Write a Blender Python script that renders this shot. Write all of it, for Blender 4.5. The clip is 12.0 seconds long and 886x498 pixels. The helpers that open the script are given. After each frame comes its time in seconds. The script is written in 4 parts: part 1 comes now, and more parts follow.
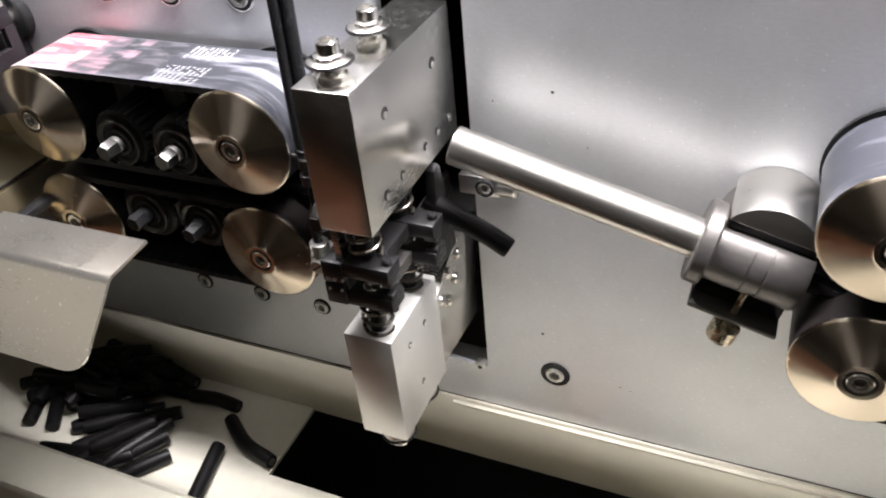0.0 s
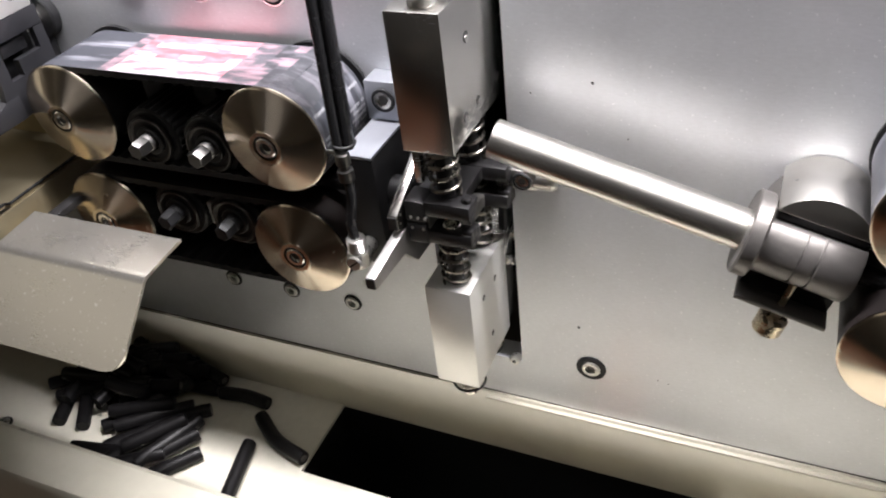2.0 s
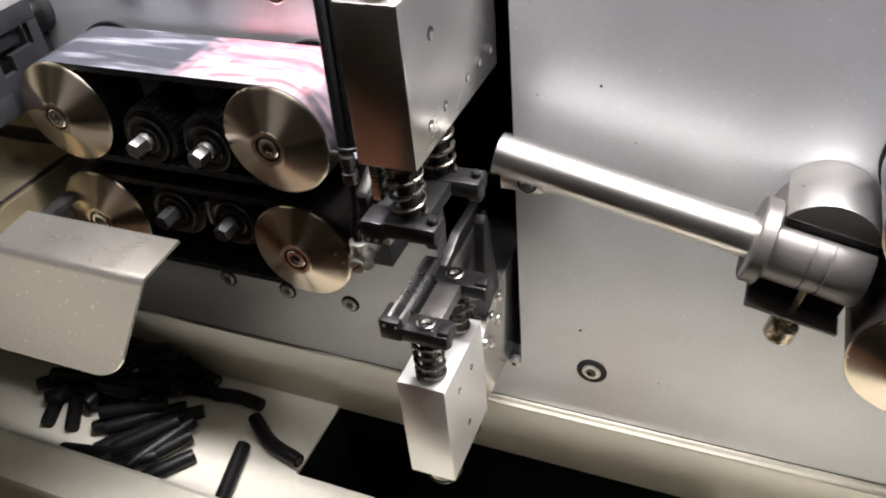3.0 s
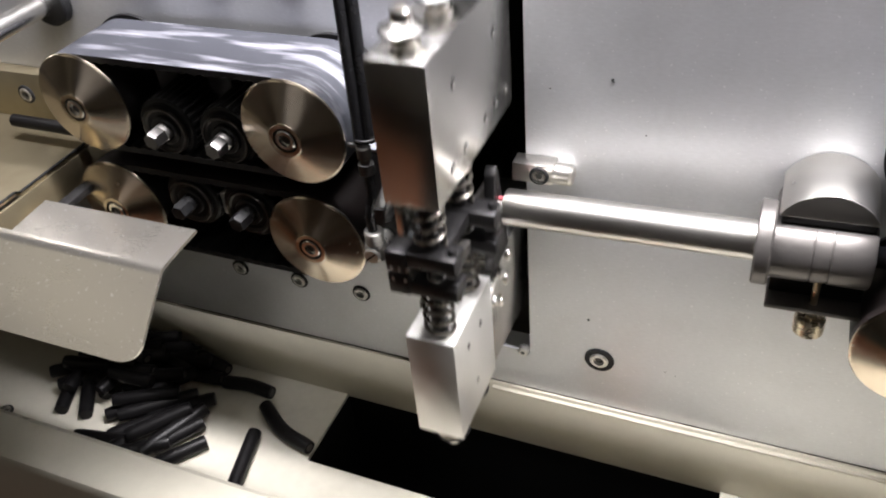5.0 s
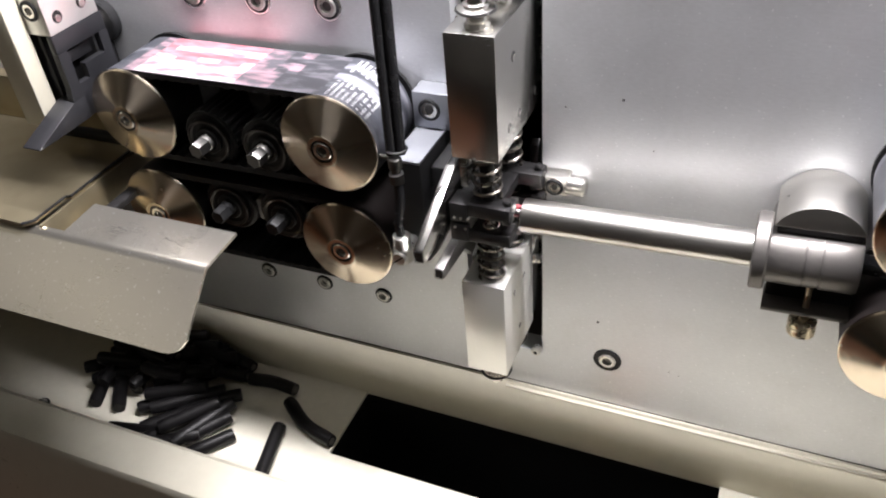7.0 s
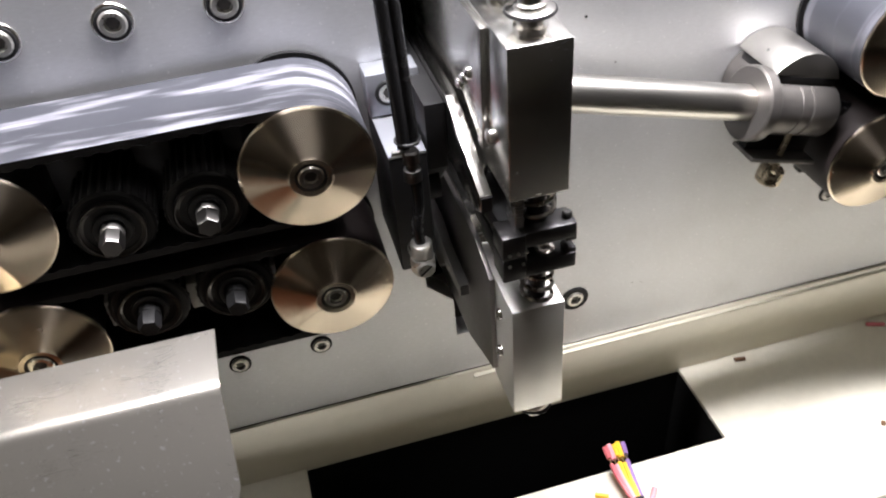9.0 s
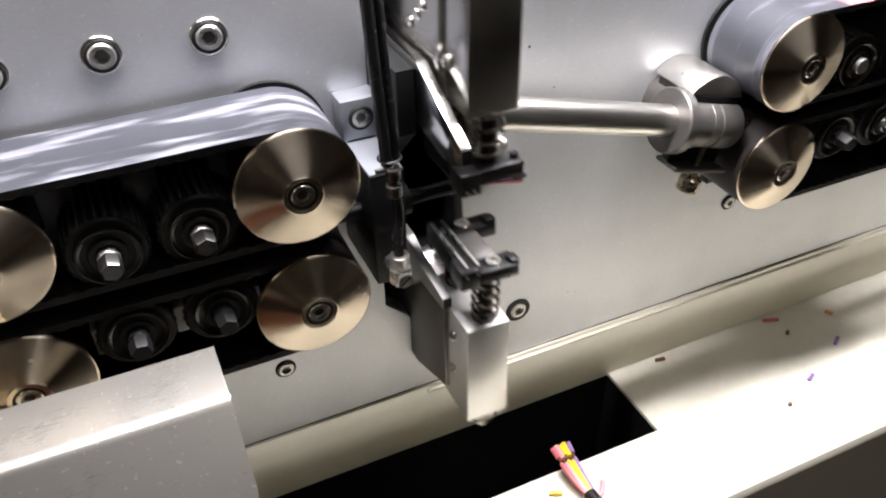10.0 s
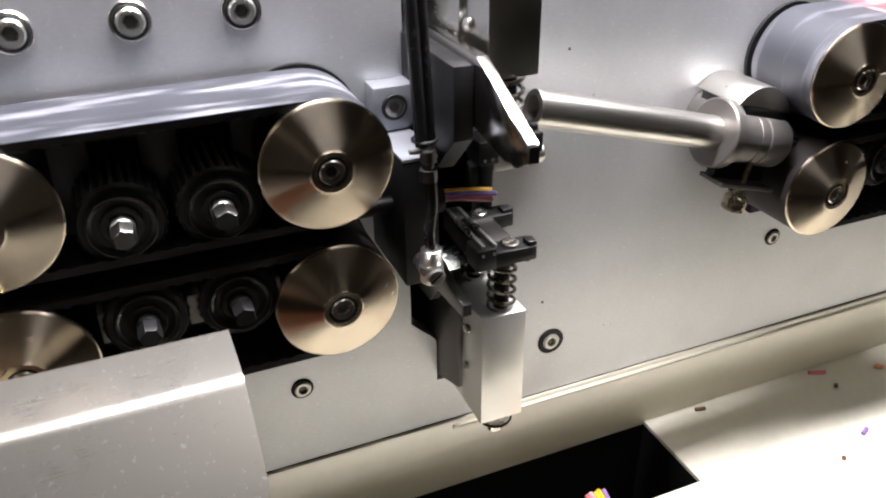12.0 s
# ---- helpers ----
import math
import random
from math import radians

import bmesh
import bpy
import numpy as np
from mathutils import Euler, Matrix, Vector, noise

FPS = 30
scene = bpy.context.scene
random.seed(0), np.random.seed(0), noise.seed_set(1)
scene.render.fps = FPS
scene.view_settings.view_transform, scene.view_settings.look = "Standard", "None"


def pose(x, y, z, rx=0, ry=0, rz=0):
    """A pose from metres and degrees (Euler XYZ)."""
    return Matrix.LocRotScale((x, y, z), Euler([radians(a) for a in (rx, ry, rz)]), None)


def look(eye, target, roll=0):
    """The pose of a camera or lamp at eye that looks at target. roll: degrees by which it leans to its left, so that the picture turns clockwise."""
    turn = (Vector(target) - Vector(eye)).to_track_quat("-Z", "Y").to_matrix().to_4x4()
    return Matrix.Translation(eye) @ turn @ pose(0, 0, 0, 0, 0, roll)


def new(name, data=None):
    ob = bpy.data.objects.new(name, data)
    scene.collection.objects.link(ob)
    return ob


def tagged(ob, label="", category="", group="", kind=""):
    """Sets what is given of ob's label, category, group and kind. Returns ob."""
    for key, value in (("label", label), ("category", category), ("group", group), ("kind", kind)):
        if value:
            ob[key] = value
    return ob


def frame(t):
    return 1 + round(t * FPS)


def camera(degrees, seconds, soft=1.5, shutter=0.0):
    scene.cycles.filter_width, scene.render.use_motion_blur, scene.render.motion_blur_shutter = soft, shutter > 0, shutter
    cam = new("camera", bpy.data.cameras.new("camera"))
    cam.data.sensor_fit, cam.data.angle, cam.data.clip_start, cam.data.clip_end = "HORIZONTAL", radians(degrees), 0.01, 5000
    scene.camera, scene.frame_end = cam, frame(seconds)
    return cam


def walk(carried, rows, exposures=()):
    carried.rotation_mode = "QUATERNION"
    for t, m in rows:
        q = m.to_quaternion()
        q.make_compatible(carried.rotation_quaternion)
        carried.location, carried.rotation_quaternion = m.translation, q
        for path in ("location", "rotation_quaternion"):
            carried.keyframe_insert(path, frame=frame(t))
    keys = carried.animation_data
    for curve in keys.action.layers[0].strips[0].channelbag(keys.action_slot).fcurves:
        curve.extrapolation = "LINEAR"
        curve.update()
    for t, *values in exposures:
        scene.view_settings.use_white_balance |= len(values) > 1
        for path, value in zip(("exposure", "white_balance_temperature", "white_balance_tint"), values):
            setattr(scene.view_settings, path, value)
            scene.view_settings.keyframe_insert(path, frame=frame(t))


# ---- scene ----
cam = camera(57.0, 12.0, soft=2.0, shutter=0.4)
PATH = [
    (0, (6.631, -22.272, 27.051), (5.921, -20.839, 25.85), -6.2),
    (0.5, (6.524, -21.971, 26.445), (5.798, -20.554, 25.235), -6.7),
    (1, (6.053, -21.991, 26.307), (5.326, -20.584, 25.086), -6.9),
    (1.5, (6.007, -22.019, 26.636), (5.276, -20.613, 25.415), -7.4),
    (2, (5.586, -22.347, 27.058), (4.861, -20.934, 25.841), -7.5),
    (2.5, (5.206, -22.342, 27.217), (4.505, -20.917, 26.001), -6.9),
    (3, (4.717, -22.297, 27.141), (4.038, -20.873, 25.912), -6.2),
    (3.2, (4.471, -22.232, 27.001), (3.804, -20.81, 25.763), -5.9),
    (5, (4.473, -22.877, 27.478), (3.8, -21.465, 26.233), -6.0),
    (5.5, (4.678, -23.345, 27.562), (4.005, -21.937, 26.312), -5.5),
    (6, (4.734, -24.427, 28.178), (4.053, -23.014, 26.938), -5.5),
    (6.5, (4.835, -24.684, 28.529), (4.15, -23.267, 27.295), -5.5),
    (7, (4.682, -24.909, 28.766), (3.995, -23.483, 27.542), -5.4),
    (7.5, (3.872, -24.827, 28.414), (3.196, -23.406, 27.18), -4.5),
    (7.7, (2.711, -25.439, 28.042), (2.094, -24.001, 26.797), -3.9),
    (9.3, (-12.656, -22.789, 26.664), (-12.174, -21.324, 25.39), -3.6),
    (9.5, (-13.581, -23.332, 26.723), (-13.031, -21.866, 25.478), -2.1),
    (10, (-14.302, -24.016, 27.061), (-13.648, -22.548, 25.869), -1.2),
    (10.5, (-14.016, -24.286, 27.615), (-13.365, -22.805, 26.439), -2.4),
    (11, (-13.807, -24.141, 27.996), (-13.17, -22.651, 26.824), -3.1),
    (11.5, (-14.079, -23.545, 26.615), (-13.442, -22.027, 25.48), -2.4),
    (12, (-14.982, -24.086, 23.348), (-14.308, -22.481, 22.362), -0.5),
]
walk(cam, [(t, look(Vector(e) / 100, Vector(g) / 100, r)) for t, e, g, r in PATH],
     [(0, -0.03), (7.7, -0.03), (9.3, 0.05), (11.4, 0.04), (12, 0.15)])

# ---- world and lights ----
world = bpy.data.worlds.new("room_air")
world.use_nodes = True
scene.world = world
wbg = world.node_tree.nodes["Background"]
wbg.inputs[0].default_value = (0.9, 0.95, 1.0, 1)
wbg.inputs[1].default_value = 0.35
scene.view_settings.exposure = 0.0

def area_lamp(name, eye, target, sx, sy, power, colour):
    d = bpy.data.lights.new(name, "AREA")
    d.shape, d.size, d.size_y, d.energy, d.color = "RECTANGLE", sx, sy, power, colour
    o = new(name, d)
    o.matrix_world = look(eye, target)
    return o

area_lamp("hood_strip_lamp", (0.03, -0.028, 0.47), (0.03, -0.032, 0.0), 0.46, 0.018, 8.7, (1.0, 0.965, 0.99))
area_lamp("ceiling_lamp", (0.6, -0.8, 1.78), (0.05, -0.05, 0.05), 1.2, 0.3, 4.6, (1.0, 0.95, 0.90))
# Unseen warm lamp, added to give the guard sheet its cream reflection.
area_lamp("guard_reflection_lamp", (-2.1, -1.75, 1.78), (-0.2, -0.1, 0.1), 1.2, 0.8, 3.0, (1.0, 0.90, 0.72))

# ---- materials ----
def nodes_of(name):
    m = bpy.data.materials.new(name)
    m.use_nodes = True
    nt = m.node_tree
    return m, nt, nt.nodes["Principled BSDF"]

def surf(name, col, rough=0.5, metal=0.0, var=0.15, scale=300.0, stretch=(1, 1, 1), bump=0.1, bscale=None,
         rvar=0.1, aniso=0.0, axis="Y", spec=0.5, dirt=0.0, fleck=0.0):
    """A surface with two scales of variation in colour, roughness and relief."""
    m, nt, b = nodes_of(name)
    N, L = nt.nodes, nt.links
    tc = N.new("ShaderNodeTexCoord")
    mp = N.new("ShaderNodeMapping")
    mp.inputs["Scale"].default_value = stretch
    L.new(tc.outputs["Object"], mp.inputs["Vector"])
    n1 = N.new("ShaderNodeTexNoise")
    n1.inputs["Scale"].default_value, n1.inputs["Detail"].default_value = scale, 6
    L.new(mp.outputs[0], n1.inputs["Vector"])
    n2 = N.new("ShaderNodeTexNoise")
    n2.inputs["Scale"].default_value, n2.inputs["Detail"].default_value = scale * 0.09, 4
    L.new(tc.outputs["Object"], n2.inputs["Vector"])
    mix = N.new("ShaderNodeMath")
    mix.operation = "ADD"
    L.new(n1.outputs[0], mix.inputs[0])
    L.new(n2.outputs[0], mix.inputs[1])
    ramp = N.new("ShaderNodeMapRange")
    ramp.inputs[1].default_value, ramp.inputs[2].default_value = 0.6, 1.4
    ramp.inputs[3].default_value, ramp.inputs[4].default_value = 1 - var, 1 + var
    L.new(mix.outputs[0], ramp.inputs[0])
    mul = N.new("ShaderNodeVectorMath")
    mul.operation = "SCALE"
    mul.inputs[0].default_value = col
    L.new(ramp.outputs[0], mul.inputs["Scale"])
    out = mul.outputs[0]
    if dirt > 0:
        n3 = N.new("ShaderNodeTexNoise")
        n3.inputs["Scale"].default_value, n3.inputs["Detail"].default_value = 45, 8
        L.new(tc.outputs["Object"], n3.inputs["Vector"])
        r3 = N.new("ShaderNodeMapRange")
        r3.inputs[1].default_value, r3.inputs[2].default_value = 0.52, 0.75
        r3.inputs[3].default_value, r3.inputs[4].default_value = 0.0, dirt
        L.new(n3.outputs[0], r3.inputs[0])
        mx = N.new("ShaderNodeMix")
        mx.data_type = "RGBA"
        L.new(r3.outputs[0], mx.inputs[0])
        L.new(out, mx.inputs[6])
        mx.inputs[7].default_value = (col[0] * 0.45, col[1] * 0.42, col[2] * 0.36, 1)
        out = mx.outputs[2]
    # Near-white specks put the metal's glitter into the base colour.
    if fleck > 0:
        n4 = N.new("ShaderNodeTexNoise")
        n4.inputs["Scale"].default_value, n4.inputs["Detail"].default_value = 760, 1
        L.new(tc.outputs["Object"], n4.inputs["Vector"])
        r4 = N.new("ShaderNodeMapRange")
        r4.inputs[1].default_value, r4.inputs[2].default_value = 0.685, 0.74
        r4.inputs[3].default_value, r4.inputs[4].default_value = 0.0, fleck
        L.new(n4.outputs[0], r4.inputs[0])
        m4 = N.new("ShaderNodeMix")
        m4.data_type = "RGBA"
        L.new(r4.outputs[0], m4.inputs[0])
        L.new(out, m4.inputs[6])
        m4.inputs[7].default_value = (0.93, 0.93, 0.95, 1)
        out = m4.outputs[2]
    L.new(out, b.inputs["Base Color"])
    rr = N.new("ShaderNodeMapRange")
    rr.inputs[1].default_value, rr.inputs[2].default_value = 0.6, 1.4
    rr.inputs[3].default_value, rr.inputs[4].default_value = max(0.03, rough - rvar), min(1, rough + rvar)
    L.new(mix.outputs[0], rr.inputs[0])
    L.new(rr.outputs[0], b.inputs["Roughness"])
    b.inputs["Metallic"].default_value = metal
    b.inputs["Specular IOR Level"].default_value = spec
    if aniso:
        tg = N.new("ShaderNodeTangent")
        tg.direction_type, tg.axis = "RADIAL", axis
        b.inputs["Anisotropic"].default_value = aniso
        b.inputs["Anisotropic Rotation"].default_value = 0.25
        L.new(tg.outputs[0], b.inputs["Tangent"])
    if bump:
        bp = N.new("ShaderNodeBump")
        bp.inputs["Strength"].default_value, bp.inputs["Distance"].default_value = bump, 0.0004
        L.new(n1.outputs[0], bp.inputs["Height"])
        L.new(bp.outputs[0], b.inputs["Normal"])
    return m

PANEL = surf("zinc_panel", (0.63, 0.64, 0.665), 0.43, 0.60, 0.08, 420, (1, 1, 3), 0.12, rvar=0.07, dirt=0.08, fleck=0.45)
# One cream paint: strip and tray toned down for shade, rim kept bright.
STRIP = surf("cream_paint", (0.56, 0.53, 0.435), 0.4, 0.0, 0.04, 250, bump=0.04, dirt=0.12)
TRAY = surf("cream_paint_tray_shaded", (0.60, 0.575, 0.49), 0.36, 0.0, 0.06, 250, bump=0.05, dirt=0.22)
RIM = surf("cream_paint_rim_lit", (0.66, 0.63, 0.53), 0.34, 0.0, 0.04, 250, bump=0.04, dirt=0.1)
STEEL = surf("milled_steel", (0.66, 0.65, 0.62), 0.25, 1.0, 0.05, 300, (1, 1, 12), 0.02, rvar=0.05)
SATIN = surf("satin_nickel", (0.70, 0.68, 0.64), 0.30, 1.0, 0.04, 300, (0.15, 1, 1), 0.0, rvar=0.03)
SCREW = surf("dull_screw_steel", (0.55, 0.54, 0.51), 0.30, 0.9, 0.12, 600, bump=0.06, rvar=0.08)
SOCKET = surf("dark_hex_socket", (0.09, 0.085, 0.08), 0.4, 0.7, 0.2, 600, bump=0.02)
SPRING = surf("spring_steel", (0.24, 0.22, 0.195), 0.3, 1.0, 0.1, 500, bump=0.02)
BRIGHT = surf("bright_screw_steel", (0.80, 0.78, 0.74), 0.22, 1.0, 0.06, 600, bump=0.03, rvar=0.05)
DISC = surf("turned_disc_steel", (0.66, 0.57, 0.455), 0.24, 1.0, 0.05, 500, bump=0.03, aniso=0.93, axis="Y", rvar=0.04)
GREYMET = surf("grey_sintered_metal", (0.165, 0.155, 0.148), 0.45, 0.8, 0.1, 700, bump=0.08)
DARK = surf("black_oxide_steel", (0.026, 0.025, 0.026), 0.38, 0.5, 0.25, 500, bump=0.08)
BLACK = surf("black_anodised", (0.011, 0.011, 0.012), 0.5, 0.0, 0.3, 400, bump=0.08, spec=0.3)
RUBBER = surf("black_rubber", (0.008, 0.008, 0.009), 0.6, 0.0, 0.3, 400, bump=0.12, spec=0.2)
HOSE = surf("black_hose", (0.012, 0.012, 0.013), 0.25, 0.0, 0.2, 300, bump=0.02)
JACKET = surf("black_cable_jacket", (0.007, 0.0065, 0.007), 0.42, 0.0, 0.3, 350, (1, 1, 1), 0.08, spec=0.2)
RIBBED = surf("grey_ribbed_rubber", (0.075, 0.075, 0.08), 0.5, 0.0, 0.2, 500, bump=0.08)
RINGM = surf("worn_bearing_ring", (0.09, 0.086, 0.083), 0.34, 0.9, 0.2, 500, bump=0.04)
SHAFT = surf("worn_shaft_steel", (0.36, 0.35, 0.34), 0.42, 1.0, 0.12, 400, bump=0.04)
POLISH = surf("polished_finger_steel", (0.60, 0.585, 0.56), 0.17, 1.0, 0.05, 300, (1, 1, 8), 0.01, rvar=0.04)
NOSE = surf("dull_hex_steel", (0.13, 0.126, 0.122), 0.36, 1.0, 0.12, 400, bump=0.04)
GREYBLK = surf("grey_anodised", (0.26, 0.27, 0.30), 0.4, 0.5, 0.06, 500, bump=0.06)
ALU = surf("milled_aluminium", (0.80, 0.79, 0.76), 0.42, 0.75, 0.05, 300, (1, 1, 10), 0.02, rvar=0.05)
SHEET = surf("brushed_guard_sheet", (0.58, 0.555, 0.505), 0.28, 0.92, 0.025, 700, (0.3, 12, 12), 0.0, rvar=0.012, fleck=0.5)
DARKGREY = surf("dark_grey_anodised", (0.021, 0.021, 0.024), 0.42, 0.2, 0.12, 400, bump=0.05)
THUMB = surf("brassy_nickel", (0.55, 0.48, 0.36), 0.3, 1.0, 0.1, 500, bump=0.05)
BRASS = surf("brass_screw", (0.72, 0.60, 0.36), 0.25, 1.0, 0.08, 400, bump=0.05)
# Near-black stands for the deep shade inside the slot and the chute.
DEEP_SHADE = surf("interior_shade_black", (0.006, 0.006, 0.006), 0.8, 0.0, 0.2, 100, bump=0.0, spec=0.1)
WALLM = surf("room_wall_paint", (0.36, 0.33, 0.27), 0.8, 0.0, 0.05, 4, bump=0.02)
WCOL = {n: surf(n + "_insulation", c, 0.4, 0.0, 0.1, 300, bump=0.03) for n, c in dict(
    red=(0.50, 0.11, 0.13), yellow=(0.75, 0.45, 0.03), violet=(0.22, 0.13, 0.34), pink=(0.75, 0.28, 0.32),
    orange=(0.62, 0.25, 0.07), white=(0.75, 0.72, 0.68), brown=(0.12, 0.06, 0.03)).items()}

# ---- mesh helpers (all sizes in centimetres) ----
C = 0.01
BASE = {}

def thing(name, label, category, base=(0, 0, 0), group="", kind=""):
    o = new(name)
    o.empty_display_size = 0.005
    o.location = Vector(base) * C
    BASE[o.name] = Vector(base)
    return tagged(o, label, category, group, kind)

def finish(bm, name, mat, smooth=True):
    me = bpy.data.meshes.new(name)
    for v in bm.verts:
        v.co *= C
    bmesh.ops.recalc_face_normals(bm, faces=bm.faces)
    bm.to_mesh(me)
    bm.free()
    for mm in (mat if isinstance(mat, (list, tuple)) else [mat]):
        me.materials.append(mm)
    if smooth:
        me.polygons.foreach_set("use_smooth", [True] * len(me.polygons))
        me.set_sharp_from_angle(angle=radians(32))
    return me

def root_of(o):
    while o.parent:
        o = o.parent
    return o

def part(name, bm, mat, parent, label="", kind=""):
    """Links a bmesh, given in place, as one mesh under a thing or a part."""
    b = BASE.get(root_of(parent).name, Vector((0, 0, 0)))
    bmesh.ops.translate(bm, verts=bm.verts, vec=-b)
    o = new(name, finish(bm, name, mat))
    o.parent = parent
    return tagged(o, label, kind=kind)

def solid(name, bm, mat, label="", category="", group="", kind=""):
    """A top-level thing of one mesh."""
    return tagged(new(name, finish(bm, name, mat)), label, category, group, kind)

def join(*bms):
    out = bms[0]
    for b in bms[1:]:
        me = bpy.data.meshes.new("join")
        b.to_mesh(me)
        b.free()
        out.from_mesh(me)
        bpy.data.meshes.remove(me)
    return out

def box(x0, x1, y0, y1, z0, z1, bev=0.0, seg=2):
    bm = bmesh.new()
    bmesh.ops.create_cube(bm, size=1)
    for v in bm.verts:
        v.co = Vector(((x0 + x1) / 2 + v.co.x * (x1 - x0), (y0 + y1) / 2 + v.co.y * (y1 - y0), (z0 + z1) / 2 + v.co.z * (z1 - z0)))
    if bev:
        bmesh.ops.bevel(bm, geom=bm.edges[:], offset=bev, segments=seg, profile=0.5, affect="EDGES")
    return bm

def turned(profile, seg=32, axis="y", at=(0, 0, 0)):
    """A body of revolution: (radius, distance along the axis) pairs; a first or last radius of 0 closes it."""
    bm = bmesh.new()
    rings = []
    for r, h in profile:
        if r <= 1e-6:
            rings.append([bm.verts.new((0, 0, h))])
        else:
            rings.append([bm.verts.new((r * math.cos(2 * math.pi * i / seg), r * math.sin(2 * math.pi * i / seg), h)) for i in range(seg)])
    for a, b in zip(rings, rings[1:]):
        for i in range(seg):
            j = (i + 1) % seg
            if len(a) == 1 and len(b) == 1:
                continue
            if len(a) == 1:
                bm.faces.new((a[0], b[i], b[j]))
            elif len(b) == 1:
                bm.faces.new((a[i], a[j], b[0]))
            else:
                bm.faces.new((a[i], a[j], b[j], b[i]))
    turn = {"z": Matrix(), "y": Matrix.Rotation(radians(90), 4, "X"), "x": Matrix.Rotation(radians(90), 4, "Y")}[axis]
    bmesh.ops.transform(bm, matrix=Matrix.Translation(at) @ turn, verts=bm.verts)
    return bm

def rod(p, q, r, seg=20, bev=0.0):
    """A round bar from p to q."""
    p, q = Vector(p), Vector(q)
    ln = (q - p).length
    b = min(bev, r * 0.5)
    prof = [(0, 0), (r - b, 0), (r, b), (r, ln - b), (r - b, ln), (0, ln)] if b else [(0, 0), (r, 0), (r, ln), (0, ln)]
    bm = turned(prof, seg, "z")
    bmesh.ops.transform(bm, matrix=Matrix.Translation(p) @ (q - p).to_track_quat("Z", "Y").to_matrix().to_4x4(), verts=bm.verts)
    return bm

def sweep(points, r, seg=12, closed_ends=True):
    """A round tube along points."""
    bm = bmesh.new()
    pts = [Vector(p) for p in points]
    rings = []
    up = Vector((0.13, 0.31, 0.94))
    for i, p in enumerate(pts):
        d = (pts[min(i + 1, len(pts) - 1)] - pts[max(i - 1, 0)]).normalized()
        u = (up - d * up.dot(d)).normalized()
        up = u
        w = d.cross(u)
        rad = r[i] if isinstance(r, (list, tuple)) else r
        rings.append([bm.verts.new(p + (u * math.cos(2 * math.pi * k / seg) + w * math.sin(2 * math.pi * k / seg)) * rad) for k in range(seg)])
    for a, b in zip(rings, rings[1:]):
        for k in range(seg):
            j = (k + 1) % seg
            bm.faces.new((a[k], a[j], b[j], b[k]))
    if closed_ends:
        bm.faces.new(rings[0][::-1])
        bm.faces.new(rings[-1])
    return bm

def spline(ctrl, n=8):
    """Points on a smooth curve through ctrl."""
    c = [Vector(p) for p in ctrl]
    c = [2 * c[0] - c[1]] + c + [2 * c[-1] - c[-2]]
    out = []
    for i in range(1, len(c) - 2):
        a, b, d, e = c[i - 1:i + 3]
        for k in range(n):
            t = k / n
            out.append(0.5 * ((2 * b) + (d - a) * t + (2 * a - 5 * b + 4 * d - e) * t * t + (3 * b - a - 3 * d + e) * t ** 3))
    out.append(c[-2])
    return out

def coil(x, y, z0, z1, r, wire, turns):
    n = int(turns * 16)
    return sweep([(x + r * math.cos(2 * math.pi * turns * i / n), y + r * math.sin(2 * math.pi * turns * i / n), z0 + (z1 - z0) * i / n) for i in range(n + 1)], wire, 8)

def extrude_yz(outline, x0, x1, bev=0.0):
    """A plate between x0 and x1 with an outline of (y, z) pairs."""
    bm = bmesh.new()
    a = [bm.verts.new((x0, y, z)) for y, z in outline]
    b = [bm.verts.new((x1, y, z)) for y, z in outline]
    bm.faces.new(a)
    bm.faces.new(b[::-1])
    for i in range(len(a)):
        j = (i + 1) % len(a)
        bm.faces.new((a[i], b[i], b[j], a[j]))
    bmesh.ops.recalc_face_normals(bm, faces=bm.faces)
    if bev:
        bmesh.ops.bevel(bm, geom=bm.edges[:], offset=bev, segments=2, profile=0.5, affect="EDGES")
    return bm

def extrude_xz(outline, y0, y1, bev=0.0):
    """A plate between y0 and y1 with an outline of (x, z) pairs."""
    bm = extrude_yz(outline, 0, y1 - y0, bev)
    for v in bm.verts:
        v.co = Vector((v.co.y, y0 + v.co.x, v.co.z))
    bmesh.ops.recalc_face_normals(bm, faces=bm.faces)
    return bm

def hexagon(x, y, z, r, depth, axis="y"):
    prof = [(0, 0), (r, 0), (r, depth), (0, depth)]
    return turned(prof, 6, axis, (x, y, z))

def screw_parts(owner, x, y, z, r, axis="y", deep=0.18, head=SCREW, ring=DARK, washer=0.0):
    """A socket-head screw whose head faces -y, or +z when axis is z."""
    rec = min(r * 0.5, deep - 0.012)
    prof = [(0, -0.1), (r * 0.95, -0.1), (r, 0), (r, deep - r * 0.15), (r * 0.86, deep), (r * 0.58, deep), (r * 0.56, deep - rec), (0, deep - rec)]
    h = part("screw_head", turned(prof, 24, axis, (x, y, z)), head, owner)
    off = (0, -(deep - rec + 0.002), 0) if axis == "y" else (0, 0, deep - rec + 0.002)
    part("hex_socket", hexagon(x + off[0], y + off[1], z + off[2], r * 0.5, 0.01, axis), SOCKET, h)
    if washer:
        part("washer", turned([(r * 0.9, -0.02), (washer, -0.02), (washer, 0.05), (washer * 0.93, 0.08), (r * 0.9, 0.08)], 28, axis, (x, y, z)), BLACK, owner)
    return h

